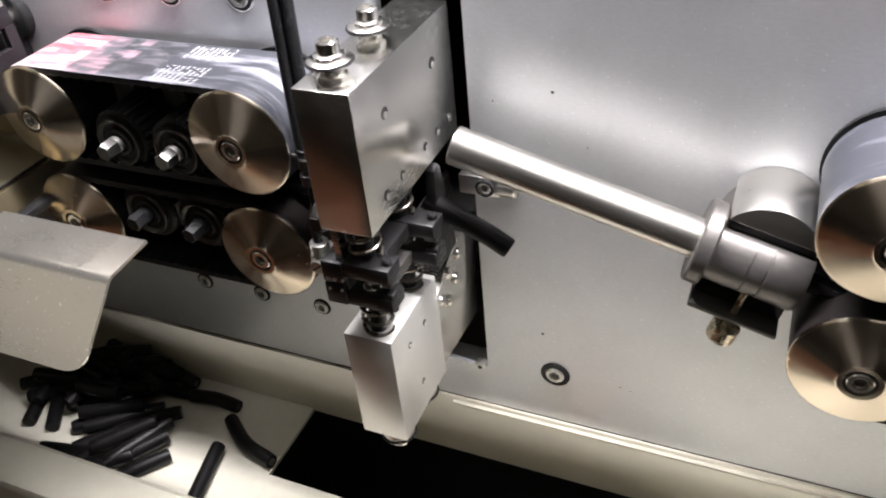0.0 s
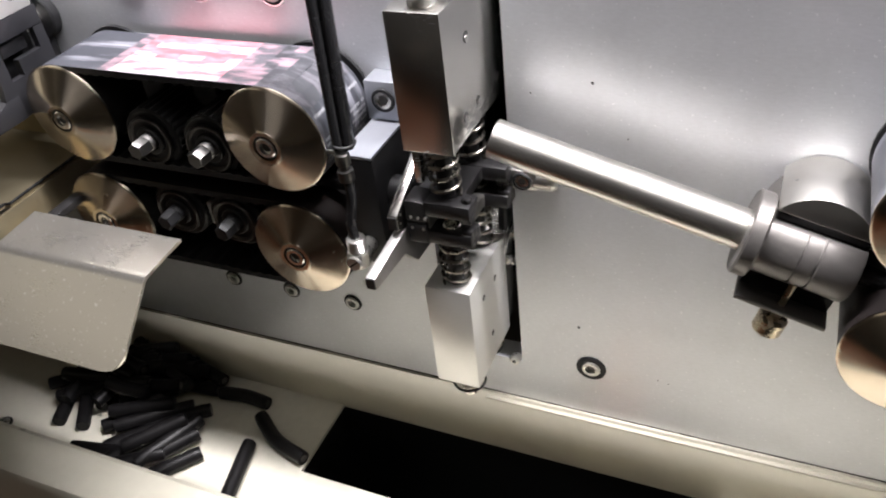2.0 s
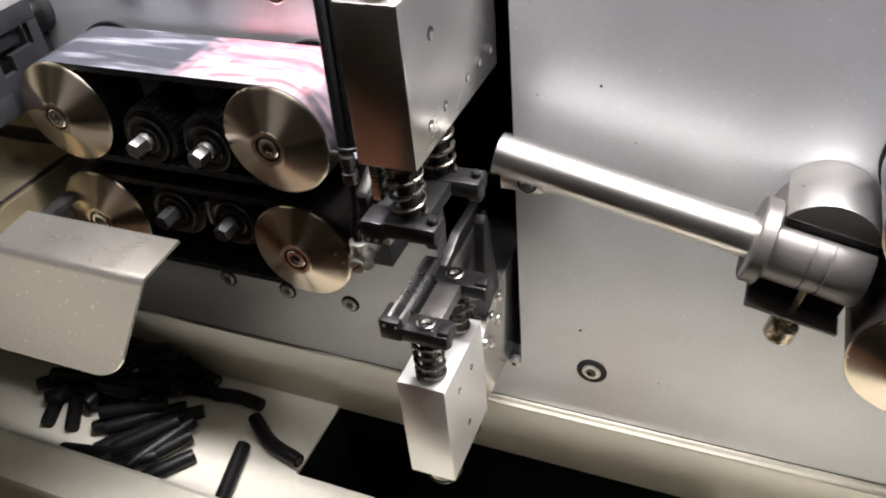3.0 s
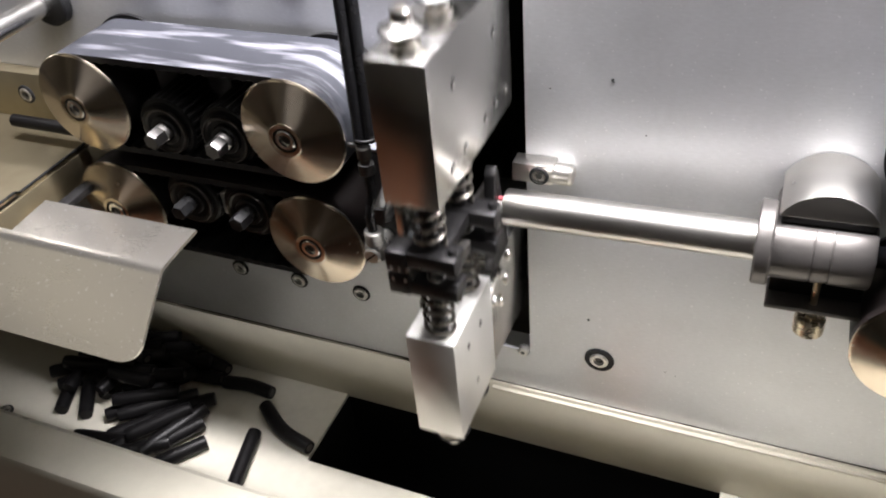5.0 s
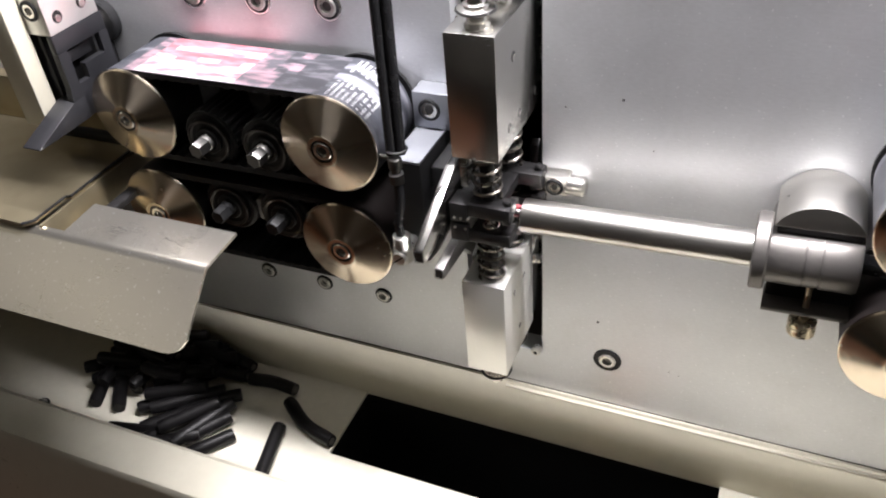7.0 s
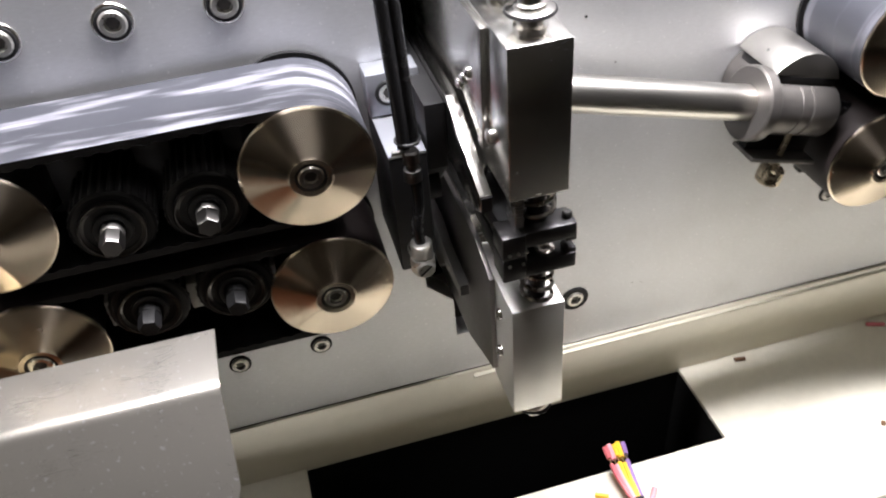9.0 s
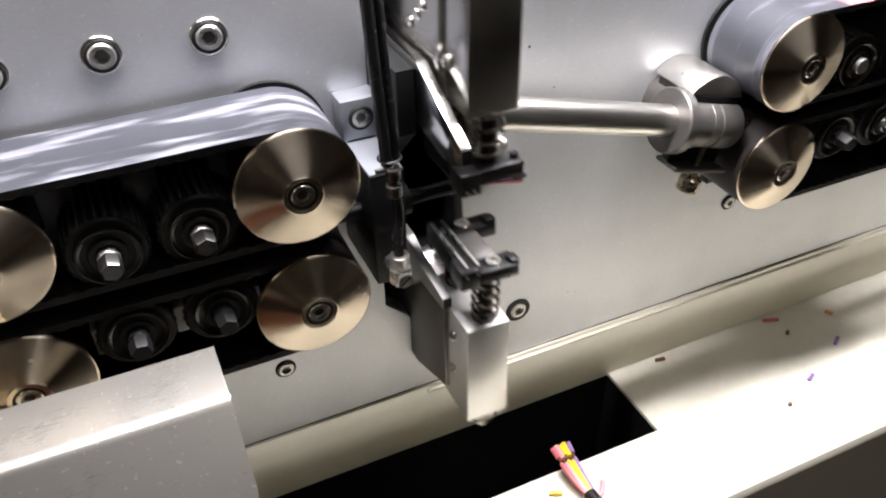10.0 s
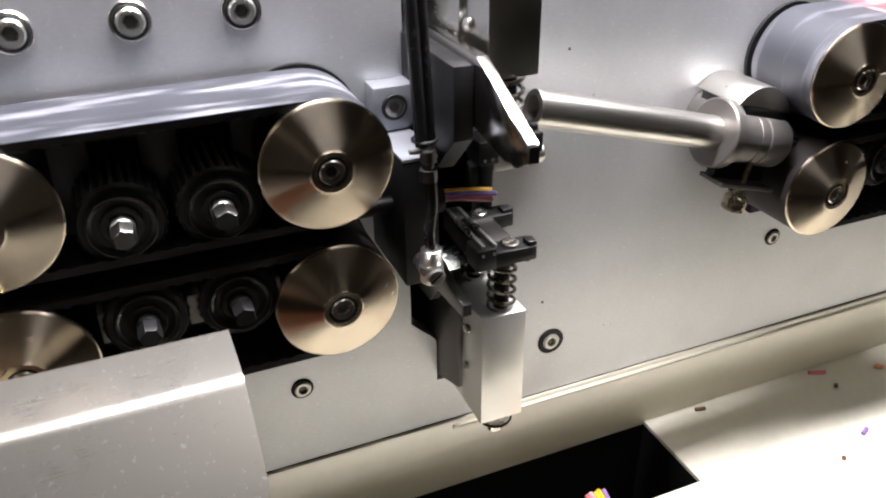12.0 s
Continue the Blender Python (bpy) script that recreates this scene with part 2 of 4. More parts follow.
# ---- setting ----
def wall_panel():
    p = thing("wall_panel", "upright zinc-plated machine front panel with a cut-out slot", "panel", kind="structure")
    right = box(-2.90, 75, 0, 1.0, 0.35, 48)
    left = box(-75, -6.2, 0, 1.0, 0.35, 48)
    step = extrude_xz([(-6.2, 0.35), (-5.17, 0.35), (-5.17, 4.5), (-5.3, 4.68), (-6.2, 5.55)], 0, 1.0)
    foot = box(-5.17, -2.90, 0, 1.0, 0.35, 2.55)
    top = box(-6.2, -2.90, 0, 1.0, 24, 48)
    part("sheet", join(right, left, step, foot, top), PANEL, p)
    # Darkness behind the slot is put into the walls' colour.
    part("inner_housing", join(box(-12, 4, 9.0, 9.5, -2, 30), box(-12, -11.5, 1.0, 9, -2, 30), box(3.5, 4, 1.0, 9, -2, 30)), DEEP_SHADE, p)
    return p

wall_panel()

HX0, HX1, HY0, HY1 = -12.47, 5.50, -4.35, -0.07
def tray():
    t = thing("tray_floor", "cream painted scrap tray floor with a rectangular chute opening", "tray", kind="structure")
    z0, z1 = -3.48, -3.28
    part("sheet", join(box(-75, HX0, -8.6, 0.9, z0, z1), box(HX1, 75, -8.6, 0.9, z0, z1), box(HX0, HX1, -8.6, HY0, z0, z1), box(HX0, HX1, HY1, 0.9, z0, z1)), TRAY, t)
    # Chute walls are coloured near-black for the shade below the opening.
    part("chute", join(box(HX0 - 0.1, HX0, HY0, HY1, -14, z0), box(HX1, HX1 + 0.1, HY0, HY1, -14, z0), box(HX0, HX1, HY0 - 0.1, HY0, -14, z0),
                       box(HX0, HX1, HY1, HY1 + 0.1, -14, z0), box(HX0, HX1, HY0, HY1, -14.2, -14)), DEEP_SHADE, t)
    rim = extrude_yz([(-7.6, -3.28), (-7.6, -1.30), (-7.9, -1.02), (-9.55, -1.0), (-9.85, -1.12), (-10.0, -1.45), (-10.0, -16), (-9.8, -16), (-9.8, -1.5), (-9.7, -1.3), (-9.5, -1.2), (-7.95, -1.22), (-7.8, -1.4), (-7.8, -3.28)], -75, 75)
    part("rim", rim, RIM, t, "cream painted folded tray rim")
    return t

tray()
solid("skirting_strip", join(box(-75, 75, -0.14, 0.0, -3.28, 0.30, 0.04), box(-4.6, 75, -0.32, -0.13, 0.0, 0.12, 0.03)), STRIP, "cream painted strip under the steel panel", "trim", kind="structure")

def room():
    solid("room_floor", box(-300, 300, -300, 200, -92, -90), surf("floor_concrete", (0.05, 0.043, 0.037), 0.6, 0, 0.15, 20, bump=0.05), "grey workshop floor", "floor", kind="structure")
    # Added out of view so that blocks and discs mirror orange-brown.
    solid("reflected_brown_slab", box(-210, -40, -150, -25, -90, -88.8, 0.3), surf("red_brown_reflected", (0.5, 0.21, 0.11), 0.6, 0, 0.15, 20, bump=0.05), "unseen red-brown slab mirrored in the steel parts", "floor mat", kind="structure")
    solid("room_ceiling", box(-300, 300, -300, 200, 180, 182), WALLM, "plain white ceiling", "ceiling", kind="structure")
    solid("wall_north", box(-300, 300, 200, 205, -90, 180), WALLM, "plain painted wall", "wall", kind="structure")
    solid("wall_south", box(-300, 300, -305, -300, -90, 180), WALLM, "plain painted wall", "wall", kind="structure")
    solid("wall_west", box(-305, -300, -300, 200, -90, 180), WALLM, "plain painted wall", "wall", kind="structure")
    solid("wall_east", box(300, 305, -300, 200, -90, 180), WALLM, "plain painted wall", "wall", kind="structure")
    solid("machine_cabinet", box(-75, 75, -9.8, 12, -88, -16), STRIP, "cream painted machine cabinet", "cabinet", kind="structure")

room()

# ---- belt feeders ----
CZ = 11.87
def stadium(x0, x1, z, r, y0, y1, thick):
    """A belt round two pulleys, flat outside and toothed inside."""
    bm = bmesh.new()
    def loop(rad, tooth=0.0):
        pts = []
        for i in range(25):
            a = radians(90 + 180 * i / 24)
            pts.append((x0 + rad * math.cos(a), z + rad * math.sin(a)))
        for k in range(1, 72):
            pts.append((x0 + (x1 - x0) * k / 72, z - rad + (tooth if k % 4 < 2 else 0)))
        for i in range(25):
            a = radians(-90 + 180 * i / 24)
            pts.append((x1 + rad * math.cos(a), z + rad * math.sin(a)))
        for k in range(1, 72):
            pts.append((x1 + (x0 - x1) * k / 72, z + rad - (tooth if k % 4 < 2 else 0)))
        return pts
    o, n = loop(r), loop(r - thick, 0.05)
    ring = [[bm.verts.new((x, y, zz)) for x, zz in pts] for pts, y in ((o, y0), (o, y1), (n, y1), (n, y0))]
    for k in range(4):
        a, b = ring[k], ring[(k + 1) % 4]
        for i in range(len(a)):
            j = (i + 1) % len(a)
            f = bm.faces.new((a[i], a[j], b[j], b[i]))
            f.material_index = 0 if k == 0 else 1
    return bm

def gear_roller(x, z, r, y0, y1, teeth=24):
    bm = bmesh.new()
    n = teeth * 4
    prof = [r if (i % 4) < 2 else r * 0.85 for i in range(n)]
    a = [bm.verts.new((x + prof[i] * math.cos(2 * math.pi * i / n), y0, z + prof[i] * math.sin(2 * math.pi * i / n))) for i in range(n)]
    b = [bm.verts.new((x + prof[i] * math.cos(2 * math.pi * i / n), y1, z + prof[i] * math.sin(2 * math.pi * i / n))) for i in range(n)]
    bm.faces.new(a)
    bm.faces.new(b[::-1])
    for i in range(n):
        j = (i + 1) % n
        bm.faces.new((a[i], b[i], b[j], a[j]))
    return bm

def belt_material(red):
    """Dark grey flat belt with a worn printed band of pale bars and, on one stretch, red print."""
    m, nt, b = nodes_of("printed_belt")
    N, L = nt.nodes, nt.links
    tc = N.new("ShaderNodeTexCoord")
    n1 = N.new("ShaderNodeTexNoise")
    n1.inputs["Scale"].default_value, n1.inputs["Detail"].default_value = 120, 8
    mp = N.new("ShaderNodeMapping")
    mp.inputs["Scale"].default_value = (0.25, 1.8, 0.25)
    L.new(tc.outputs["Object"], mp.inputs[0])
    L.new(mp.outputs[0], n1.inputs["Vector"])
    scuff = N.new("ShaderNodeMapRange")
    scuff.inputs[1].default_value, scuff.inputs[2].default_value, scuff.inputs[4].default_value = 0.50, 0.74, (0.45 if red else 1.0)
    L.new(n1.outputs[0], scuff.inputs[0])
    m1 = N.new("ShaderNodeMix")
    m1.data_type = "RGBA"
    m1.inputs[6].default_value = (0.042, 0.044, 0.054, 1)
    m1.inputs[7].default_value = (0.36, 0.36, 0.41, 1)
    L.new(scuff.outputs[0], m1.inputs[0])
    last = m1.outputs[2]
    if red:
        sx = N.new("ShaderNodeSeparateXYZ")
        L.new(tc.outputs["Object"], sx.inputs[0])
        def band(sock, lo, hi):
            r = N.new("ShaderNodeMath")
            r.operation = "COMPARE"
            r.inputs[1].default_value, r.inputs[2].default_value = (lo + hi) / 2, (hi - lo) / 2
            L.new(sock, r.inputs[0])
            return r.outputs[0]
        def both(a, c):
            r = N.new("ShaderNodeMath")
            r.operation = "MULTIPLY"
            L.new(a, r.inputs[0])
            L.new(c, r.inputs[1])
            return r.outputs[0]
        top = band(sx.outputs[2], 0.076, 0.095)
        n2 = N.new("ShaderNodeTexNoise")
        n2.inputs["Scale"].default_value, n2.inputs["Detail"].default_value = 70, 3
        L.new(tc.outputs["Object"], n2.inputs["Vector"])
        wear = N.new("ShaderNodeMapRange")
        wear.inputs[1].default_value, wear.inputs[2].default_value = 0.47, 0.55
        wear.inputs[3].default_value, wear.inputs[4].default_value = 1.0, 0.12
        L.new(n2.outputs[0], wear.inputs[0])
        for lo, hi, y0, y1, col in ((red[0], red[1], -0.035, -0.004, (0.60, 0.17, 0.19, 1)), (red[0] + 0.012, red[1] - 0.02, -0.033, -0.024, (0.72, 0.60, 0.60, 1)),
                                    (red[0] + 0.03, red[1] - 0.004, -0.018, -0.012, (0.72, 0.60, 0.60, 1))):
            f = both(both(band(sx.outputs[0], lo, hi), top), band(sx.outputs[1], y0, y1))
            f = both(f, wear.outputs[0])
            mm = N.new("ShaderNodeMix")
            mm.data_type = "RGBA"
            L.new(f, mm.inputs[0])
            L.new(last, mm.inputs[6])
            mm.inputs[7].default_value = col
            last = mm.outputs[2]
    L.new(last, b.inputs["Base Color"])
    b.inputs["Roughness"].default_value = 0.42
    bp = N.new("ShaderNodeBump")
    bp.inputs["Strength"].default_value, bp.inputs["Distance"].default_value = 0.15, 0.0003
    L.new(n1.outputs[0], bp.inputs["Height"])
    L.new(bp.outputs[0], b.inputs["Normal"])
    return m

BELT_RIGHT = belt_material((0.018, 0.092))
BELT_PLAIN = belt_material(None)
BELT_LOWER = surf("worn_dark_red_belt", (0.013, 0.0098, 0.0095), 0.5, 0.0, 0.5, 60, (0.4, 2, 1), 0.06, spec=0.3)
PRINT = surf("pale_belt_print", (0.50, 0.50, 0.52), 0.6, 0, 0.25, 900, bump=0)

def pulley(owner, x, z):
    part("pulley_drum", turned([(0, 0.2), (1.68, 0.2), (1.68, 3.4), (0, 3.4)], 40, "y", (x, 0, z)), DARK, owner)
    part("back_flange", turned([(0, 0.02), (2.0, 0.02), (2.0, 0.16), (0, 0.16)], 48, "y", (x, 0, z)), BLACK, owner)
    d = part("disc_cover", turned([(0, 3.37), (1.86, 3.37), (1.95, 3.40), (1.95, 3.46), (1.905, 3.51), (1.86, 3.526), (0.68, 3.91), (0.62, 3.93), (0.60, 3.95), (0.46, 3.95), (0.44, 3.80), (0, 3.80)], 72, "y", (x, 0, z)), DISC, owner, "turned steel disc cover with a shallow cone")
    part("dark_ring", turned([(0.36, 3.79), (0.45, 3.79), (0.45, 3.88), (0.36, 3.88)], 36, "y", (x, 0, z)), DARK, d)
    part("centre_screw", turned([(0, 3.7), (0.37, 3.7), (0.37, 3.93), (0.33, 3.97), (0.22, 3.97), (0.21, 3.85), (0, 3.85)], 30, "y", (x, 0, z)), BRIGHT, d)
    part("hex_socket", hexagon(x, -3.855, z, 0.17, 0.01), SOCKET, d)

def shaft_roller(owner, x, z, bright, side):
    part("ribbed_roller", gear_roller(x, z, 1.2, -3.02, -0.3, 28), RIBBED, owner, "dark grey ribbed rubber roller")
    part("end_cap", turned([(0, 3.0), (1.17, 3.0), (1.17, 3.05), (1.1, 3.12), (0, 3.14)], 36, "y", (x, 0, z)), BLACK, owner)
    part("bearing_ring", turned([(0.76, 3.14), (0.91, 3.14), (0.93, 3.18), (0.93, 3.28), (0.90, 3.33), (0.86, 3.33), (0.83, 3.26), (0.76, 3.22)], 40, "y", (x, 0, z)), RINGM, owner, "worn steel bearing ring")
    part("inner_ring", turned([(0.40, 3.1), (0.56, 3.1), (0.56, 3.26), (0.52, 3.30), (0.40, 3.30)], 30, "y", (x, 0, z)), BLACK, owner)
    part("bearing_seal", turned([(0, 3.0), (0.78, 3.0), (0.78, 3.17), (0, 3.17)], 30, "y", (x, 0, z)), BLACK, owner)
    neck = turned([(0, 0), (0.33, 0), (0.33, 0.34), (0.30, 0.38), (0, 0.38)], 24, "y", (x, -3.15, z))
    nose = turned([(0, 0.36), (0.31, 0.36), (0.34, 0.40), (0.34, 0.88), (0.29, 0.95), (0, 0.95)], 6, "y", (x, -3.15, z))
    bmesh.ops.rotate(nose, verts=nose.verts, cent=(x, -4, z), matrix=Matrix.Rotation(radians(side), 3, "Y"))
    part("shaft_neck", neck, SHAFT if bright else BLACK, owner)
    if side >= 0:
        part("hex_nose", nose, NOSE if bright else BLACK, owner)

WHITE = surf("grey_white_plastic", (0.42, 0.42, 0.41), 0.4, 0, 0.08, 300, bump=0.03)

def belt_feeder(x0, x1, name, label, red, shafts, inner):
    f = thing(name, label, "belt feeder", (x0, 0, 7.5), group="belt feeders")
    zu, zl = 14.13, 9.61
    for z, mat in ((zu, red), (zl, BELT_LOWER)):
        b = part("belt", stadium(x0, x1, z, 1.93, -3.36, -0.35, 0.22), [mat, RUBBER], f, "dark flat belt with worn printing")
        for x in (x0, x1):
            pulley(f, x, z)
        inr = box(x0 + 1.75, x1 - 1.75, -0.6, -0.05, z - 1.6, z + 1.6)
        part("inner_plate", inr, BLACK, f)
    for (x, z, br, a) in shafts:
        shaft_roller(f, x, z, br, a)
    if inner:
        for x, w in inner:
            part("spacer", box(x - w, x + w, -2.9, -0.6, 9.6, 10.6, 0.05), WHITE, f, "grey-white plastic spacer")
    # Blocks added in place of the lit grey backing between the rollers.
    for x in ((x0 + 2.2, x0 + 4.55, x0 + 7.1) if inner else ()):
        part("backing_block", box(x - 0.52, x + 0.52, -1.3, -0.62, 12.4, 15.62, 0.05), GREYBLK, f, "grey block standing in for the backing between the rollers")
    part("lower_plate", box(x0 - 0.6, x1 + 0.9, -0.45, -0.02, 7.3, 8.2, 0.03), BLACK, f)
    return f

lf = belt_feeder(-18.6, -9.8, "cable_feeder", "pair of black cable feed belts with turned steel pulley discs", BELT_PLAIN,
            [(-15.4, 13.32, True, 20), (-12.8, 13.32, True, 35), (-15.3, 10.22, False, 10), (-12.7, 10.2, False, 25)], ((-13.95, 0.2), (-11.5, 0.1), (-16.45, 0.12)))
rf = belt_feeder(9.85, 18.65, "cable_feeder", "pair of black cable feed belts beside the swivelling guide tube", BELT_RIGHT,
            [(13.1, 13.4, True, -1), (15.7, 13.4, True, -1), (13.1, 10.2, False, 20), (15.75, 10.2, True, 5)], 0)

# printed stretches of the upper left belt, in short pieces that run with it
def worn_ink(name, col, lo, hi, under):
    """Ink rubbed away in streaks along the belt, so that the dark belt shows through."""
    m, nt, b = nodes_of(name)
    N, L = nt.nodes, nt.links
    uv = N.new("ShaderNodeUVMap")
    mp = N.new("ShaderNodeMapping")
    mp.inputs["Scale"].default_value = (0.55, 1.7, 1)
    L.new(uv.outputs[0], mp.inputs[0])
    n = N.new("ShaderNodeTexNoise")
    n.inputs["Scale"].default_value, n.inputs["Detail"].default_value = 1.7, 5
    L.new(mp.outputs[0], n.inputs["Vector"])
    r = N.new("ShaderNodeMapRange")
    r.inputs[1].default_value, r.inputs[2].default_value = lo, hi
    L.new(n.outputs[0], r.inputs[0])
    mx = N.new("ShaderNodeMix")
    mx.data_type = "RGBA"
    mx.inputs[6].default_value = (*col, 1)
    mx.inputs[7].default_value = (*under, 1)
    L.new(r.outputs[0], mx.inputs[0])
    L.new(mx.outputs[2], b.inputs["Base Color"])
    b.inputs["Roughness"].default_value = 0.4
    return m

RED_INK = worn_ink("worn_red_print", (0.36, 0.09, 0.11), 0.42, 0.64, (0.40, 0.20, 0.235))
PINK_INK = worn_ink("worn_pale_print", (0.44, 0.37, 0.39), 0.47, 0.62, (0.36, 0.13, 0.16))
FADED_INK = worn_ink("faded_belt_print", (0.10, 0.095, 0.11), 0.38, 0.52, (0.035, 0.036, 0.042))
BLUSH_INK = worn_ink("rubbed_pink_print", (0.26, 0.17, 0.20), 0.42, 0.58, (0.07, 0.068, 0.08))
BELT_R, BELT_L = 1.93, 8.8
LOOP = 2 * BELT_L + 2 * math.pi * BELT_R

def on_belt(s):
    """Place and lean of a piece s along the belt from the top over the left pulley (feeder space)."""
    turns, s = divmod(s, LOOP)
    r, arc, zc = BELT_R + 0.006, math.pi * BELT_R, 14.13 - 7.5
    if s < BELT_L:
        x, z, a = s, zc + r, 0.0
    elif s < BELT_L + arc:
        a = (s - BELT_L) / BELT_R
        x, z = BELT_L + r * math.sin(a), zc + r * math.cos(a)
    elif s < 2 * BELT_L + arc:
        x, z, a = BELT_L - (s - BELT_L - arc), zc - r, math.pi
    else:
        a = math.pi + (s - 2 * BELT_L - arc) / BELT_R
        x, z = r * math.sin(a), zc + r * math.cos(a)
    return x, z, math.degrees(a) + 360 * turns

BELT_PIECES = []
def print_piece(s, length, bands, seed):
    """bands: (y0, y1, material index) across the belt."""
    rng = random.Random(seed)
    bm = bmesh.new()
    for y0, y1, mi in bands:
        ys = [y0 + (y1 - y0) * k / 4 for k in range(5)]
        lo = [bm.verts.new((-length / 2 + (rng.uniform(-0.01, 0.01)), y, 0)) for y in ys]
        hi = [bm.verts.new((length / 2, y, 0)) for y in ys]
        for k in range(4):
            f = bm.faces.new((lo[k], lo[k + 1], hi[k + 1], hi[k]))
            f.material_index = mi
    layer = bm.loops.layers.uv.new("UVMap")
    for f in bm.faces:
        for lp in f.loops:
            lp[layer].uv = (s + lp.vert.co.x, lp.vert.co.y)
    o = new("belt_print", finish(bm, "belt_print", [RED_INK, PINK_INK, PRINT, FADED_INK, BLUSH_INK]))
    o.parent = lf
    BELT_PIECES.append((o, s))

rng = random.Random(5)
for k in range(17):
    pale = {(-3.33, -2.75): k <= 9, (-2.75, -2.15): k <= 10, (-2.15, -1.75): k in (1, 2, 5, 6, 9), (-1.35, -0.85): 2 <= k <= 9}
    cells = []
    for a, b in ((-3.33, -2.75), (-2.75, -2.15), (-2.15, -1.75), (-1.75, -1.35), (-1.35, -0.85), (-0.85, -0.4)):
        cells.append((a, b, 3 if k > 13 else (rng.choice((3, 4)) if k > 11 else (4 if k in (10, 11) or k == 0 else (1 if pale.get((a, b)) else 0)))))
    print_piece(0.35 + 0.5 * k, 0.5, cells, k)
for k in range(9):
    for y0, y1, n in ((-3.25, -2.05, 11), (-1.5, -0.5, 9)):
        bars = []
        for c in range(n):
            if rng.random() < 0.88:
                a = y0 + (y1 - y0) * (c + 0.15) / n
                bars.append((a, a + (y1 - y0) / n * rng.uniform(0.4, 0.62), 2))
        print_piece(8.9 + 0.21 * k + (0.1 if y0 > -2 else 0), 0.11, bars, 50 + k)

# ---- screws in the panel ----
def panel_screw(x, z, r, wash):
    s = thing("panel_screw", "socket-head screw with a dark washer in the steel panel", "screw", (x, 0, z), group="panel screws")
    screw_parts(s, x, 0, z, r, "y", 0.14, SCREW, DARK, wash)
    if 0.45 < wash < 0.55:
        part("countersink_rim", turned([(wash, 0.0), (wash + 0.09, 0.0), (wash + 0.06, 0.035), (wash, 0.04)], 32, "y", (x, 0, z)), BRIGHT, s)
    return s

for x, z, r, w in ((0, 3.0, 0.38, 0.60), (-10.6, 3.9, 0.33, 0.42), (-13.75, 3.9, 0.33, 0.42), (-16.9, 3.9, 0.33, 0.42), (-11.06, 17.82, 0.40, 0.50), (-14.1, 17.82, 0.40, 0.50),
                   (-17.1, 17.82, 0.40, 0.50), (11.3, 5.5, 0.30, 0.40), (-6.82, 26, 0.3, 0.4)):
    panel_screw(x, z, r, w)

# ---- guide block, air hoses ----
def guide_block():
    g = thing("guide_block", "dark cable guide block with grey top faces bolted to the panel", "guide block", (-7, 0, 9.2))
    part("body", box(-7.5, -6.35, -3.25, -0.02, 9.45, 13.7, 0.06), BLACK, g)
    part("top_cap", box(-7.5, -6.35, -3.25, -0.02, 13.71, 13.82, 0.03), GREYBLK, g)
    b = part("upper_block", box(-7.55, -5.9, -0.95, -0.02, 13.85, 15.3, 0.05), GREYBLK, g)
    screw_parts(g, -6.88, -0.95, 14.63, 0.36, "y", 0.05, BRIGHT, DARK, 0.43)
    part("front_nozzle", turned([(0, 0), (0.55, 0), (0.55, 0.5), (0, 0.5)], 24, "x", (-6.36, -2.1, CZ)), BLACK, g)
    return g

guide_block()

def hose_set():
    h = thing("air_hose", "three black air hoses ending in nickel-plated fittings", "air hose", (-7, -3.9, 10))
    for dx, dy in ((-0.16, 0.0), (0.16, 0.12), (0.0, 0.42)):
        part("hose", sweep(spline([(-7.2 + dx, -2.6 + dy, 30), (-7.15 + dx, -3.0 + dy, 24), (-7.05 + dx, -3.45 + dy, 18.5), (-6.95 + dx * 0.9, -3.8 + dy, 14.4)]), 0.19, 14), HOSE, h)
    part("hose_tie", sweep([(-6.95 + 0.36 * math.cos(k * math.pi / 8), -3.66 + 0.34 * math.sin(k * math.pi / 8), 14.55) for k in range(17)], 0.045, 8), BLACK, h)
    part("upper_fitting", join(turned([(0, 14.35), (0.2, 14.35), (0.24, 14.3), (0.24, 13.95), (0.17, 13.9), (0.17, 13.75), (0.26, 13.72), (0.26, 13.35), (0, 13.35)], 20, "z", (-6.95, -3.9, 0)),
                               rod((-7.5, -3.85, 14.3), (-6.95, -3.9, 14.3), 0.08), ), NOSE, h, "dull nickel-plated push-in fitting")
    part("lower_hose", sweep(spline([(-6.9, -3.9, 13.5), (-6.88, -3.98, 12.6), (-7.02, -4.08, 11.7), (-6.97, -4.1, 11.0)]), 0.17, 14), HOSE, h)
    ribs = [(0, 11.2)]
    for k in range(6):
        z = 11.18 - k * 0.085
        ribs += [(0.29, z), (0.33, z - 0.03), (0.33, z - 0.055), (0.29, z - 0.085)]
    part("lower_fitting", turned(ribs + [(0.24, 10.65), (0, 10.65)], 24, "z", (-6.97, -4.1, 0)), SATIN, h, "knurled nickel fitting")
    nut = turned([(0, 10.66), (0.36, 10.66), (0.39, 10.62), (0.39, 10.12), (0.36, 10.06), (0, 10.06)], 8, "z", (-6.97, -4.1, 0))
    e = part("slotted_elbow", join(nut, rod((-6.97, -4.52, 10.34), (-6.97, -3.0, 10.34), 0.29, bev=0.04)), SCREW, h)
    slot = box(-7.2, -6.74, -4.535, -4.5, 10.31, 10.37)
    bmesh.ops.rotate(slot, verts=slot.verts, cent=(-6.97, -4.5, 10.34), matrix=Matrix.Rotation(radians(-40), 3, "Y"))
    part("slot", slot, BLACK, e)
    return h

hose_set()

